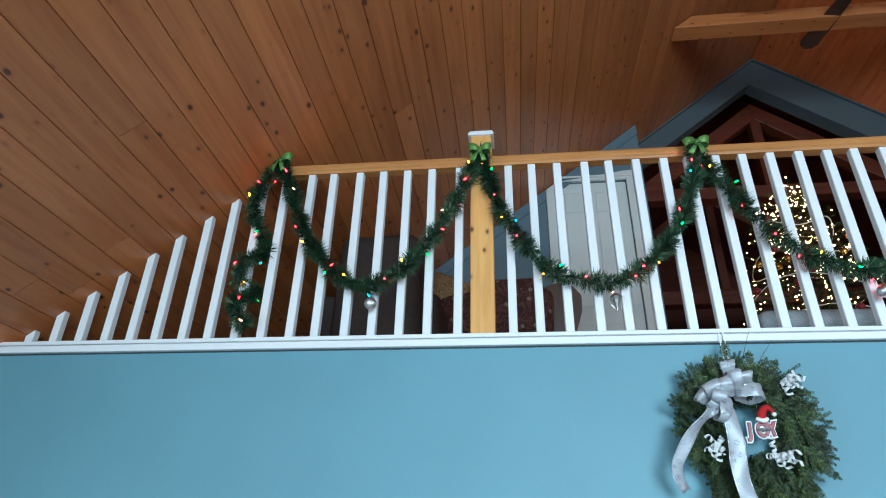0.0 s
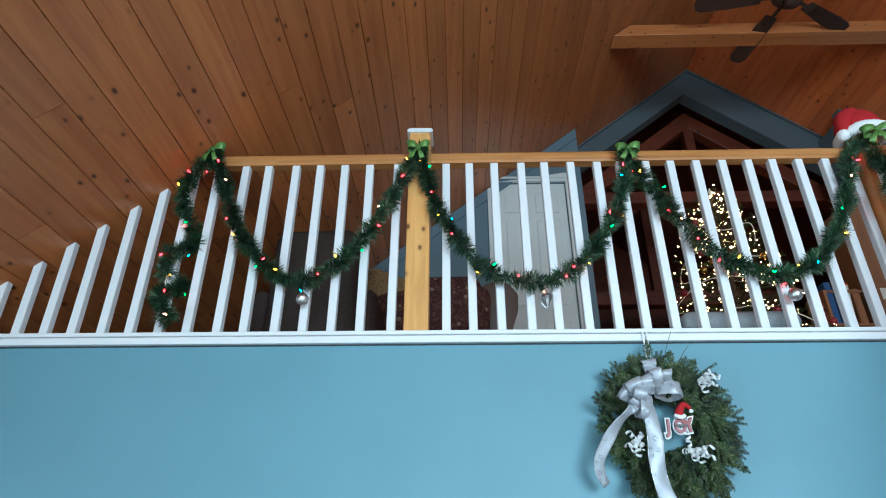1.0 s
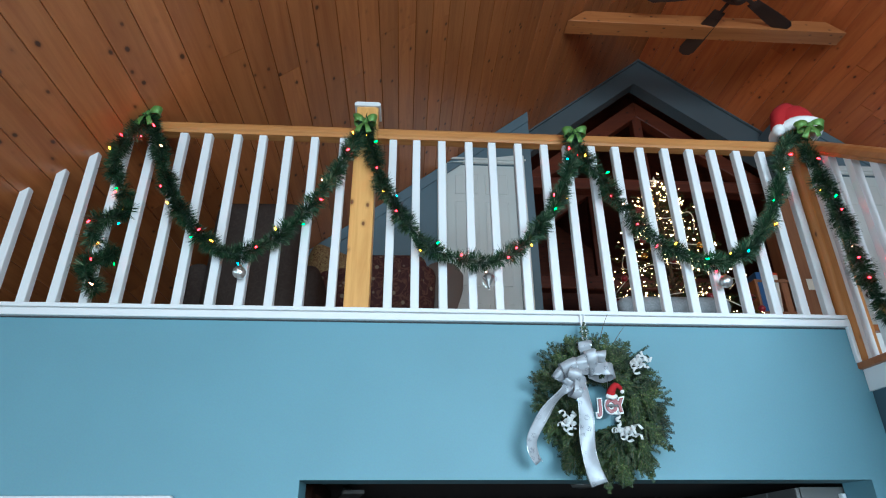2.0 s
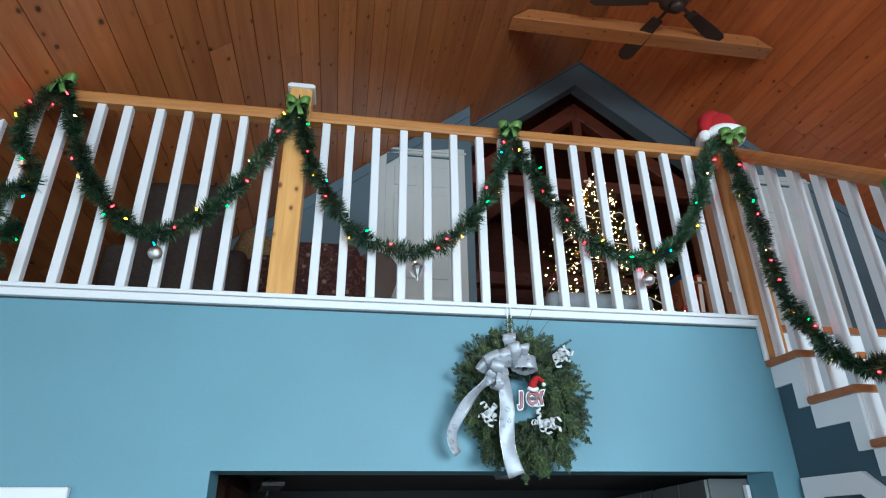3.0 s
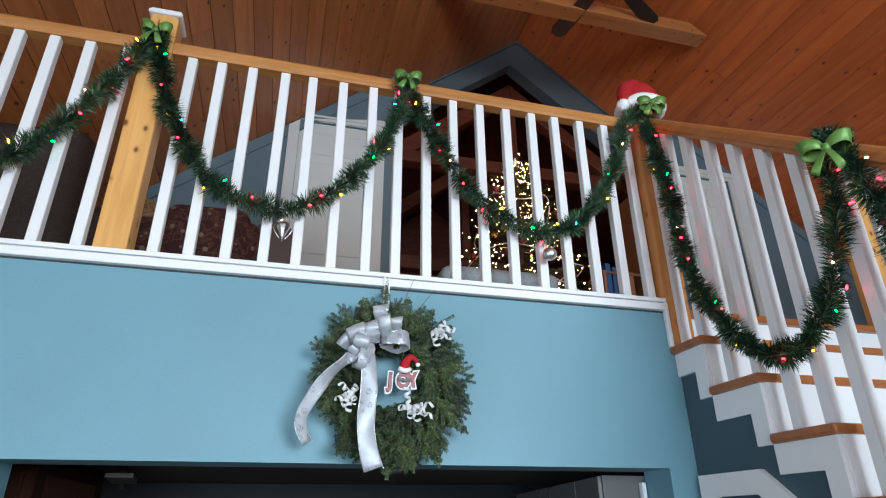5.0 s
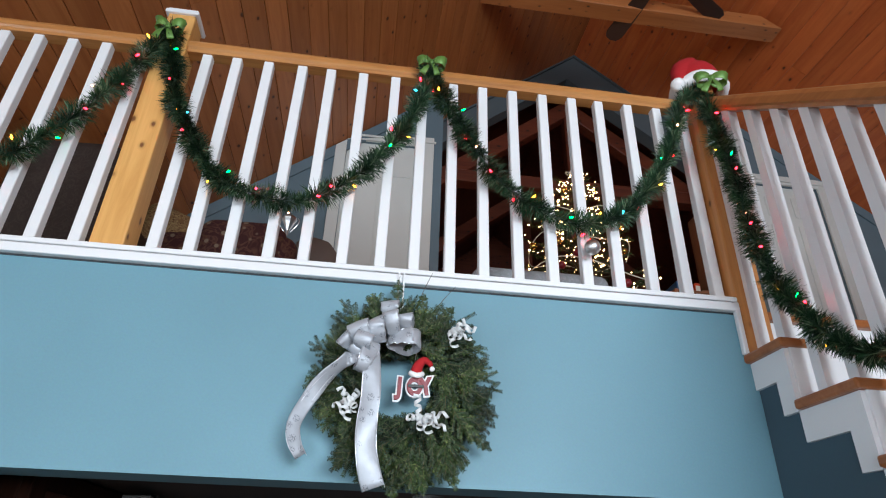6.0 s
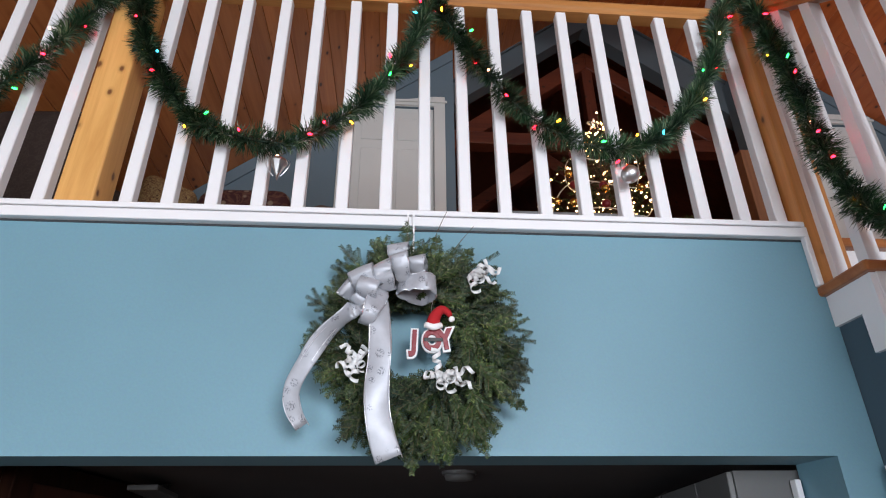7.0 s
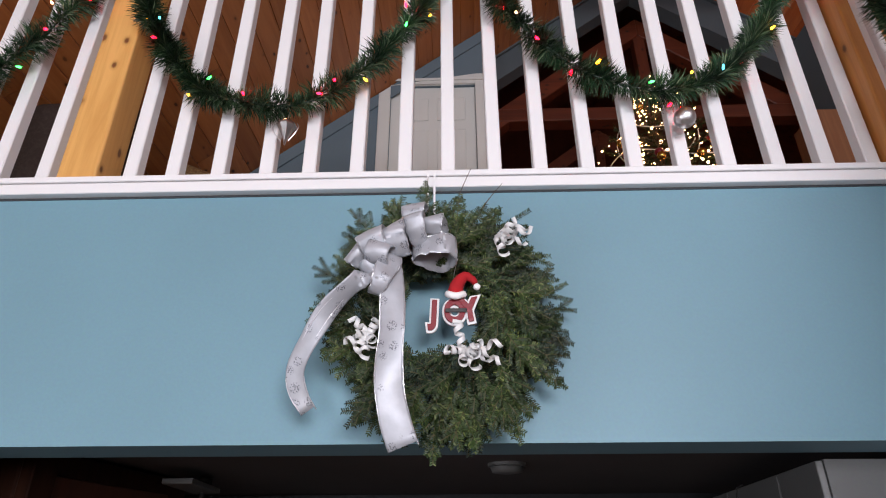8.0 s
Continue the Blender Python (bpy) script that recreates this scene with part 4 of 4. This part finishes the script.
sprigs(11, 300, 0.80, 0.0130, FIR, 0.055)
TOP_SHOOTS = [((-0.02, -0.05, 0.20), (-0.12, -0.1, 1), 0.13), ((-0.085, -0.05, 0.17), (-0.25, -0.1, 1), 0.11), ((0.04, -0.06, 0.19), (0.15, -0.1, 1), 0.10), ((0.09, -0.06, 0.17), (0.6, -0.1, 1), 0.10)]
LOW_SHOOTS = [((0.06, -0.07, -0.17), (0.05, -0.1, -1), 0.12), ((0.12, -0.06, -0.15), (0.45, -0.1, -1), 0.13), ((0.0, -0.06, -0.18), (-0.1, -0.1, -1), 0.13), ((0.17, -0.06, -0.10), (1, -0.1, -0.75), 0.11), ((-0.13, -0.06, -0.14), (-0.3, -0.1, -1), 0.10)]
sprigs(13, 120, 1.0, 0.0132, FIR_LIT, 0.10, TOP_SHOOTS + LOW_SHOOTS)
sprigs(14, 60, 1.0, 0.0120, FIR, 0.10)
sprigs(12, 16, 1.05, 0.0130, FIR_BLUE, 0.09)
ringpts = [(0.15 * math.cos(2 * math.pi * i / 36), -0.03 + 0.006 * math.sin(i * 2.1), 0.15 * math.sin(2 * math.pi * i / 36)) for i in range(37)]
part("wire_ring", tube(ringpts, 0.007, 8), TWIG, wreath)
part("hanger", box((-0.027, -0.0185, 0.25), (-0.022, -0.0165, 0.388)), WHITE, wreath, "white metal hanger hooked over the trim")
part("hanger", box((-0.011, -0.0185, 0.25), (-0.006, -0.0165, 0.388)), WHITE, wreath, "white metal hanger hooked over the trim")
for k, (a, l) in enumerate(((100, 0.13), (78, 0.15), (62, 0.12))):
    d = Vector((math.cos(radians(a)), -0.1, math.sin(radians(a))))
    pts = [Vector((-0.02 + 0.05 * k, -0.03, 0.23)) + d * l * f + Vector((0.02 * f * f, 0, 0.0)) for f in (0, 0.3, 0.6, 0.85, 1)]
    part("twig", tube(pts, lambda f: 0.0016 - 0.001 * f, 5), TWIG, wreath)
tagged(wreath, "round fir wreath hanging on the blue wall", "wreath")

# silver bow on the wreath
BW = Vector((0.748, 2.455, 2.325))
sbow = empty("silver_bow", BW)
br = random.Random(21)
def wired(name, pts, sides, width, parent):
    """A ribbon with a thin wire along each of its two edges."""
    o = part(name, strip(pts, sides, width, 0.001), SATIN, parent, "", True)
    for s in (-0.5, 0.5):
        edge = []
        for i, p in enumerate(pts):
            f = i / (len(pts) - 1)
            edge.append(Vector(p) + Vector(sides[i]).normalized() * s * (width(f) if callable(width) else width))
        part("wire_edge", tube(edge, 0.0011, 5), WIRE_EDGE, o)
    return o


# each loop: base, apex, ribbon width, depth, how far it sits back, and how much it narrows at its end
LOOPS = (
    ((0.832, 2.425), (0.827, 2.478), 0.052, 0.028, 0.03, 1.0),
    ((0.826, 2.352), (0.918, 2.352), 0.050, 0.032, 0.0, 1.0),
    ((0.730, 2.325), (0.697, 2.352), 0.044, 0.026, 0.0, 1.0),
    ((0.876, 2.380), (0.873, 2.428), 0.044, 0.030, 0.0, 1.0),
    ((0.845, 2.362), (0.828, 2.432), 0.044, 0.033, -0.010, 1.0),
    ((0.803, 2.338), (0.784, 2.402), 0.054, 0.034, -0.014, 1.0),
    ((0.758, 2.328), (0.738, 2.388), 0.060, 0.036, -0.014, 1.0),
    ((0.785, 2.338), (0.752, 2.248), 0.062, 0.026, -0.022, 0.42),
    ((0.770, 2.345), (0.728, 2.300), 0.046, 0.024, -0.014, 0.7),
)
for base, apex, w, h, back, end in LOOPS:
    d = Vector((apex[0] - base[0], 0, apex[1] - base[1]))
    L = d.length
    d.normalize()
    q = Vector((-d.z, 0, d.x))
    b0 = Vector((base[0] - BW.x, back - 0.02, base[1] - BW.z))
    pts, sd = [], []
    for i in range(25):
        t = 2 * math.pi * i / 24
        u = 0.5 - 0.5 * math.cos(t)
        pts.append(b0 + d * L * u ** 0.8 + Vector((0, -h * math.sin(t) * (0.75 + 0.5 * u) - 0.25 * h * u, 0)) + q * (0.006 * math.sin(t) + br.uniform(-0.002, 0.002)) + Vector((0, br.uniform(-0.003, 0.003), 0)))
        sd.append(q + d * (0.16 * math.sin(2 * t) + br.uniform(-0.08, 0.08)) + Vector((0, 0.2 * math.sin(t) + br.uniform(-0.2, 0.2), 0)))
    wired("loop", pts, sd, lambda f, w=w, end=end: w * (0.6 + 0.45 * max(0.0, math.sin(math.pi * f)) ** 0.7) * (1 - (1 - end) * max(0.0, math.sin(math.pi * f)) ** 2), sbow)
left_tail = smooth_path([(0.005, -0.04, -0.02), (-0.028, -0.052, -0.046), (-0.083, -0.045, -0.099), (-0.126, -0.025, -0.161), (-0.154, -0.005, -0.218), (-0.148, 0.012, -0.263), (-0.128, 0.026, -0.295)], 26)
right_tail = smooth_path([(0.030, -0.035, 0.0), (0.038, -0.05, -0.05), (0.042, -0.055, -0.139), (0.038, -0.05, -0.208), (0.040, -0.045, -0.268), (0.053, -0.040, -0.330), (0.068, -0.038, -0.374)], 26)
wired("tail", left_tail, [(0.80, 0.3 * math.sin(i * 0.30), 0.50 - 0.012 * i) for i in range(26)], lambda f: 0.046 - 0.014 * f * f, sbow)
wired("tail", right_tail, [(1, 0.25 * math.sin(i * 0.42), 0.12 * f_ - 0.02) for i, f_ in ((k, k / 25) for k in range(26))], lambda f: 0.046 + 0.014 * f, sbow)
part("knot", strip([(0.022, -0.05, 0.035), (0.014, -0.082, 0.022), (0.006, -0.085, 0.0), (0.004, -0.055, -0.02)], [(1, 0, -0.35)] * 4, 0.05, 0.002), SATIN, sbow, "", True)
tagged(sbow, "large silver satin bow with snowflake flecks on wreath", "bow")


def curl_cluster(place, dirs, seed, label):
    r = random.Random(seed)
    c = empty("curled_ribbon", place)
    for d in dirs:
        d = Vector(d)
        L = d.length
        d.normalize()
        u = d.cross(Vector((0.2, 1, 0.1))).normalized()
        v = d.cross(u)
        turns, rad, ph = r.uniform(1.9, 2.7), r.uniform(0.0095, 0.0125), r.uniform(0, 6)
        L *= r.uniform(0.72, 0.95)
        pts, sd = [], []
        for i in range(40):
            f = i / 39
            a = ph + 2 * math.pi * turns * f
            pts.append(d * L * f + u * rad * (0.6 + 0.4 * f) * math.cos(a) + v * rad * (0.6 + 0.4 * f) * math.sin(a) - d * 0)
            sd.append(d)
        part("curl", strip(pts, sd, lambda f: 0.0108 - 0.002 * f, 0.0006), CURL, c, "", True)
    return tagged(c, label, "ribbon curls", "white ribbon curls on the wreath")


curl_cluster((1.008, 2.46, 2.398), [(0.085, -0.02, 0.03), (0.082, -0.03, 0.008), (0.075, -0.02, -0.022), (0.045, -0.03, 0.035), (0.018, -0.02, -0.062), (0.05, -0.045, 0.012), (0.035, -0.04, -0.03), (0.03, -0.05, 0.0)], 1, "white curled ribbon sprays on the fir wreath")
curl_cluster((0.738, 2.445, 2.175), [(-0.055, -0.02, -0.03), (-0.03, -0.02, -0.05), (-0.008, -0.02, -0.068), (-0.035, -0.02, 0.03), (0.022, -0.02, 0.028), (-0.03, -0.03, -0.008), (0.016, -0.03, -0.03)], 2, "white curled ribbon sprays beside the silver tails")
curl_cluster((0.928, 2.455, 2.142), [(0.09, -0.02, 0.012), (0.082, -0.02, -0.032), (0.034, -0.03, -0.055), (-0.045, -0.03, -0.006), (-0.012, -0.02, 0.066), (0.045, -0.04, 0.004), (0.0, -0.03, -0.04), (0.03, -0.04, -0.02), (0.06, -0.03, -0.012)], 3, "white curled ribbon sprays below the letters")

# letters with a small red hat, hung in the wreath's opening
sign = empty("letter_ornament", (0.857, 2.482, 2.207))
x = 0.005
for ch, tilt in (("J", 0.04), ("O", 0.0), ("Y", -0.16)):
    for kind, off, ext, material, y in (("letter_edge", 0.0080, 0.003, WHITE, 0.0), ("letter", 0.0028, 0.003, RED_GLITTER, -0.0065)):
        cu = bpy.data.curves.new("letter", "FONT")
        cu.body, cu.size, cu.extrude, cu.offset, cu.bevel_depth = ch, 0.066, ext, off, 0.0008
        tmp = bpy.data.objects.new("letter", cu)
        scene.collection.objects.link(tmp)
        bpy.context.view_layer.update()
        me = bpy.data.meshes.new_from_object(tmp.evaluated_get(bpy.context.evaluated_depsgraph_get()))
        bpy.data.objects.remove(tmp)
        me.transform(Matrix.Diagonal((0.80, 1, 1, 1)))
        me.materials.clear()
        me.materials.append(material)
        o = part(kind, me, None, sign)
        o.location, o.rotation_euler = (x, y - 0.0012 * "JOY".index(ch), 0.004), (radians(90), tilt, 0)
    x += {"J": 0.029, "O": 0.041, "Y": 0}[ch]
part("small_hat", tube(smooth_path([(0.058, -0.006, 0.064), (0.062, -0.012, 0.084), (0.078, -0.014, 0.103), (0.094, -0.012, 0.098), (0.101, -0.01, 0.088)], 14), lambda f: 0.0185 - 0.012 * f, 12), RED_FELT, sign, "red felt tip", True)
bm = bmesh.new()
bmesh.ops.create_icosphere(bm, subdivisions=2, radius=0.008, matrix=Matrix.Translation((0.104, -0.011, 0.080)))
part("pompom", bm, FUR, sign, "white pompom", True)
part("fur_trim", tube(smooth_path([(0.041, -0.012, 0.064), (0.049, -0.02, 0.058), (0.058, -0.022, 0.055), (0.067, -0.02, 0.057), (0.076, -0.012, 0.063)], 12), 0.0080, 10), FUR, sign, "white fur trim", True)
part("belt", box((0.036, -0.014, 0.022), (0.082, -0.0115, 0.031), 0.001), BLACK, sign, "black belt")
part("hanger", tube([(0.05, 0, 0.07), (0.056, 0.004, 0.12), (0.062, 0.01, 0.15)], 0.0008, 5), SILVER, sign)
tagged(sign, "red and white letters ornament with small red hat", "ornament")


# ---- christmas tree on the loft ----
def christmas_tree(place, height, radius):
    t = empty("christmas_tree", place)
    r = random.Random(31)
    verts, faces, lamps = [], [], bmesh.new()
    part("trunk", tube([(0, 0, 0), (0.005, 0, height * 0.5), (0, 0, height * 0.97)], lambda f: 0.028 - 0.022 * f, 8), TWIG, t)
    branches = bmesh.new()
    for q in range(190):
        f = 0.12 + 0.86 * (q / 190)
        a = q * 2.399 + r.uniform(-0.3, 0.3)
        L = radius * ((1.04 - f) / 0.9) ** 0.72 * r.uniform(0.7, 1.12) + 0.02
        d = Vector((math.cos(a), math.sin(a), -0.15 + 0.5 * f))
        p0 = Vector((0, 0, height * f))
        tip = p0 + d * L
        tube([p0, p0 + d * L * 0.5, tip], lambda g: 0.005 - 0.004 * g, 4, branches)
        for i in range(int(L * 420)):
            g = r.random() ** 0.7
            p = p0 + d * L * g
            o = Vector((r.gauss(0, 1), r.gauss(0, 1), r.gauss(0, 1))).normalized() + d * 0.6
            o.normalize()
            w = o.cross(Vector((r.gauss(0, 1), r.gauss(0, 1), r.gauss(0, 1)))).normalized() * 0.0022
            l = r.uniform(0.02, 0.045)
            k = len(verts)
            verts += [p - w, p + w, p + o * l]
            faces.append((k, k + 1, k + 2))
        for _ in range(4):
            p = p0 + d * L * r.uniform(0.35, 1.04) + Vector((r.gauss(0, 0.012), r.gauss(0, 0.012), r.gauss(0, 0.015)))
            bmesh.ops.create_icosphere(lamps, subdivisions=1, radius=0.0035 + 0.006 * r.random() ** 2, matrix=Matrix.Translation(p))
    tagged(part("branch_mass", branches, TWIG, t), kind="stuff")
    tagged(part("needles", raw("tree_needles", verts, faces, TREE_GREEN), None, t), kind="stuff")
    tagged(part("fairy_lights", lamps, WARM, t, "warm white fairy lights"), kind="stuff")
    ball = mesh_of("tree_bauble", lathe([(max(0.026 * math.sin(math.pi * i / 12), 0.0006), -0.026 * math.cos(math.pi * i / 12)) for i in range(13)], 18), RED_GLITTER, True)
    gold = mesh_of("tree_bauble", lathe([(max(0.026 * math.sin(math.pi * i / 12), 0.0006), -0.026 * math.cos(math.pi * i / 12)) for i in range(13)], 18), GOLD_TINSEL, True)
    for q in range(26):
        f, a = 0.2 + 0.7 * r.random(), -math.pi / 2 + r.uniform(-1.3, 1.3)
        rad = radius * ((1.04 - f) / 0.9) ** 0.72
        b = part("bauble", ball if q % 2 else gold, None, t)
        b.location = (rad * math.cos(a), rad * math.sin(a), height * f - 0.03)
    for k in range(5):
        f = 0.22 + 0.15 * k
        rad = radius * ((1.04 - f) / 0.9) ** 0.72 * 0.98
        pts = [(rad * math.cos(a), rad * math.sin(a), height * f + 0.05 * math.sin(3 * a + k) - 0.1 * (a / 6.3)) for a in [2 * math.pi * i / 40 for i in range(41)]]
        part("bead_string", tube(pts, 0.0035, 5), PAPER, t)
    star = []
    for i in range(10):
        rr_ = 0.05 if i % 2 == 0 else 0.02
        star.append((rr_ * math.sin(math.pi * i / 5), height + 0.02 + rr_ * math.cos(math.pi * i / 5)))
    part("tree_star", prism(star, 1, -0.012, 0.012), PAPER, t, "pale star on the tip")
    part("tree_stand", lathe([(0.16, 0), (0.15, 0.03), (0.05, 0.07), (0.035, 0.14)], 20), BLACK, t)
    return tagged(t, "small lit christmas tree with warm fairy lights", "christmas tree")


christmas_tree((2.19, 4.40, FLOOR2), 1.84, 0.68)


# ---- loft furniture ----
def soft_block(lo, hi, radius, seed, sag=0.008):
    bm = bmesh.new()
    put_box(bm, lo, hi, radius, 4)
    for v in bm.verts:
        n = noise.noise(v.co * 5 + Vector((seed, 0, 0)))
        v.co += v.normal * 0 + Vector((n, n * 0.6, n)) * sag
    return bm


ott = empty("floor_cushion", (1.43, 3.0, FLOOR2))
part("cushion", soft_block((-0.28, -0.16, 0.12), (0.28, 0.2, 0.225), 0.05, 3), GREY_CLOTH, ott, "", True)
part("base", soft_block((-0.27, -0.15, 0.0), (0.27, 0.19, 0.13), 0.03, 5), GREY_CLOTH, ott, "", True)
tagged(ott, "low grey upholstered ottoman on the loft floor", "ottoman")

sofa = empty("sofa", (-0.12, 4.15, FLOOR2))
part("base", soft_block((-0.5, -0.32, 0.08), (0.42, 0.4, 0.4), 0.05, 1), FLORAL, sofa, "", True)
part("backrest", soft_block((-0.5, -0.36, 0.3), (0.42, -0.14, 0.80), 0.09, 2, 0.03), FLORAL, sofa, "", True)
part("armrest", soft_block((-0.58, -0.34, 0.06), (-0.44, 0.42, 0.58), 0.06, 4), FLORAL, sofa, "", True)
part("throw_blanket", soft_block((-0.1, -0.39, 0.42), (0.36, -0.12, 0.85), 0.08, 7, 0.05), FLORAL, sofa, "dark red printed throw", True)
for x0, y0 in ((-0.5, -0.28), (0.38, -0.28), (-0.5, 0.34), (0.38, 0.34)):
    part("leg", lathe([(0.016, 0), (0.024, 0.09)], 10, (x0, y0, 0)), DARK_WOOD_UP, sofa)
tagged(sofa, "dark red floral sofa with a rumpled throw", "sofa")
pil = part("pillow", soft_block((-0.16, -0.06, 0), (0.14, 0.07, 0.30), 0.055, 9, 0.02), GOLD_CLOTH, None, "", True)
pil.location, pil.rotation_euler = (-0.42, 3.86, FLOOR2 + 0.60), (0.15, 0.25, 0.2)
tagged(pil, "gold patterned pillow leaning on the sofa", "pillow")

rec = empty("recliner", (-0.74, 3.55, FLOOR2))
part("seat", soft_block((-0.28, -0.1, 0.12), (0.26, 0.5, 0.45), 0.07, 11), LEATHER, rec, "", True)
part("backrest", soft_block((-0.27, -0.24, 0.2), (0.25, 0.0, 0.97), 0.1, 12, 0.03), LEATHER, rec, "", True)
for x0 in (-0.38, 0.24):
    part("armrest", soft_block((x0, -0.16, 0.08), (x0 + 0.13, 0.5, 0.6), 0.055, 13 + x0), LEATHER, rec, "", True)
part("base", box((-0.28, -0.12, 0), (0.26, 0.44, 0.12), 0.01), BLACK, rec)
tagged(rec, "dark brown upholstered recliner seen from behind", "armchair")

chair = empty("side_chair", (0.40, 4.25, FLOOR2))
outline = [(-0.17, 0.4), (-0.165, 0.82), (-0.12, 0.93), (-0.03, 0.965), (0.07, 0.94), (0.13, 0.86), (0.125, 0.74), (0.08, 0.6), (0.05, 0.4)]
part("backrest", prism(outline, 1, -0.14, -0.07, 0.012), TAUPE, chair, "", True)
part("seat", soft_block((-0.19, -0.1, 0.36), (0.13, 0.22, 0.46), 0.035, 17), TAUPE, chair, "", True)
for x0, y0 in ((-0.17, -0.1), (0.09, -0.1), (-0.17, 0.18), (0.09, 0.18)):
    part("leg", box((x0, y0, 0), (x0 + 0.03, y0 + 0.03, 0.38), 0.004), DARK_WOOD_UP, chair)
tagged(chair, "taupe chair with rounded back beside the door", "chair")

# bookcase with a few books and a note
case = empty("bookcase", (3.36, 4.88, FLOOR2))
part("side_panel", box((-0.27, -0.12, 0), (-0.245, 0.16, 1.15), 0.003), BROWN_PANEL, case)
part("side_panel", box((0.12, -0.14, 0), (0.33, 0.16, 1.95), 0.004), BROWN_PANEL, case)
part("back_panel", box((-0.245, 0.14, 0), (0.12, 0.16, 1.15), 0.002), BROWN_PANEL, case)
for z in (0.06, 0.45, 0.84, 1.128):
    part("shelf", box((-0.245, -0.11, z), (0.12, 0.14, z + 0.022), 0.002), BROWN_PANEL, case)
tagged(case, "brown wooden bookcase with folders against the wall", "bookcase")
note = part("note_card", box((-0.035, -0.003, -0.05), (0.035, 0, 0.05), 0.001), PAPER)
note.location = (3.57, 4.738, FLOOR2 + 1.1)
tagged(note, "small cream card pinned to the brown bookcase", "card")
for x0, w, h, m, lean in ((3.125, 0.05, 0.36, BOOK_BLUE, 0.0), (3.185, 0.035, 0.33, BOOK_BLUE, 0.02), (3.25, 0.045, 0.36, BOOK_RED, 0.08), (3.33, 0.06, 0.30, BROWN_PANEL, 0.0)):
    for z in (FLOOR2 + 0.4735, FLOOR2 + 0.8635):
        bk = empty("book", (x0, 4.78, z))
        part("cover", box((0, 0, 0), (w, 0.2, h * (1 if z > FLOOR2 + 0.8 else 0.95)), 0.002), m, bk)
        part("pages", box((0.004, -0.002, 0.004), (w - 0.004, 0.19, h * 0.95 - 0.006), 0.0), PAPER if m is BOOK_RED else m, bk)
        bk.rotation_euler = (0, lean, 0)
        tagged(bk, "tall book standing upright on a bookcase shelf", "book", "books in the bookcase")

# ---- room under the loft ----
cab = empty("tall_cabinet", (1.745, 2.76, 0))
part("body", prism([(0.012, 0.0), (0.292, 1.6), (0.6, 1.6), (0.28, 0.0)], 2, 0, 1.966, 0.0), SHADED_GREY, cab)
for f0, f1 in ((0.005, 0.19), (0.2, 0.58), (0.59, 0.99)):
    a, b = Vector((0.012 + 0.28 * f0, 1.6 * f0)), Vector((0.012 + 0.28 * f1, 1.6 * f1))
    n = Vector((-1.6, 0.28)).normalized() * 0.016
    d = part("cabinet_door", prism([tuple(a), tuple(b), tuple(b + n), tuple(a + n)], 2, 0.1, 1.964, 0.002), SHADED_GREY, cab)
part("edge_strip", box((0.165, -0.03, 0.4), (0.182, -0.004, 1.94), 0.002), WHITE, cab, "white edge strip")
part("cable", tube(smooth_path([(0.055, 0.55, 1.957), (0.03, 0.55, 1.94), (0.035, 0.55, 1.86), (0.03, 0.55, 1.7)], 12), 0.003, 5), BLACK, cab, "thin black cable")
tagged(cab, "grey tall cabinet in the dim lower room, painted darker for shade", "cabinet")

hutch = empty("dark_hutch", (-0.455, 3.0, 0))
part("body", box((-0.3, 0, 0), (0.16, 1.1, 2.05), 0.006), HUTCH_WOOD, hutch)
part("door_panel", box((0.161, 0.12, 0.1), (0.178, 0.9, 1.98), 0.004), HUTCH_PANEL, hutch, "reddish brown door panel")
part("stile", box((0.161, 0.0, 0.1), (0.2, 0.11, 2.045), 0.004), HUTCH_WOOD, hutch)
tagged(hutch, "dark wooden hutch with reddish door panel, coloured darker for shade", "cupboard")
plank = empty("shelf_board", (-0.17, 3.62, 1.998))
pb = part("board", prism([(-0.015, 0.0), (0.1, 0.0), (0.035, 0.46), (-0.085, 0.46)], 2, 0, 0.02, 0.002), SHADED_GREY, plank)
part("bracket_clip", box((-0.03, 0.4, -0.03), (-0.015, 0.42, 0.0), 0.002), BLACK, plank)
part("wall_strut", box((-0.05, 0.41, 0.02), (0.0, 0.45, 0.062), 0.002), BLACK, plank)
tagged(plank, "pale grey board fixed below the ceiling, darkened for shade", "shelf")
smoke = empty("smoke_detector", (1.09, 3.6, 2.06))
part("base", lathe([(0.07, -0.012), (0.07, 0)], 24), SHADED_GREY, smoke)
part("cover", lathe([(0.03, -0.036), (0.055, -0.032), (0.062, -0.013)], 24), SHADED_GREY, smoke, "", True)
tagged(smoke, "round white smoke detector on the lower ceiling, greyed for shade", "smoke detector")

# white door casing left of the opening
d4 = tagged(empty("door_4", (-1.1, 2.56, 0)), "white door with a plain casing in the blue wall", "door", "", "structure")
bm = bmesh.new()
put_box(bm, (-1.62, 2.545, 1.835), (-0.683, 2.5715, 1.926), 0.004)
put_box(bm, (-1.62, 2.547, 0.0), (-1.53, 2.5715, 1.8345), 0.004)
put_box(bm, (-0.773, 2.547, 0.0), (-0.683, 2.5715, 1.8345), 0.004)
place_under("casing", bm, WHITE, d4)
place_under("door_leaf", box((-1.528, 2.556, 0.01), (-0.775, 2.5715, 1.832), 0.003), DOOR_WHITE, d4)
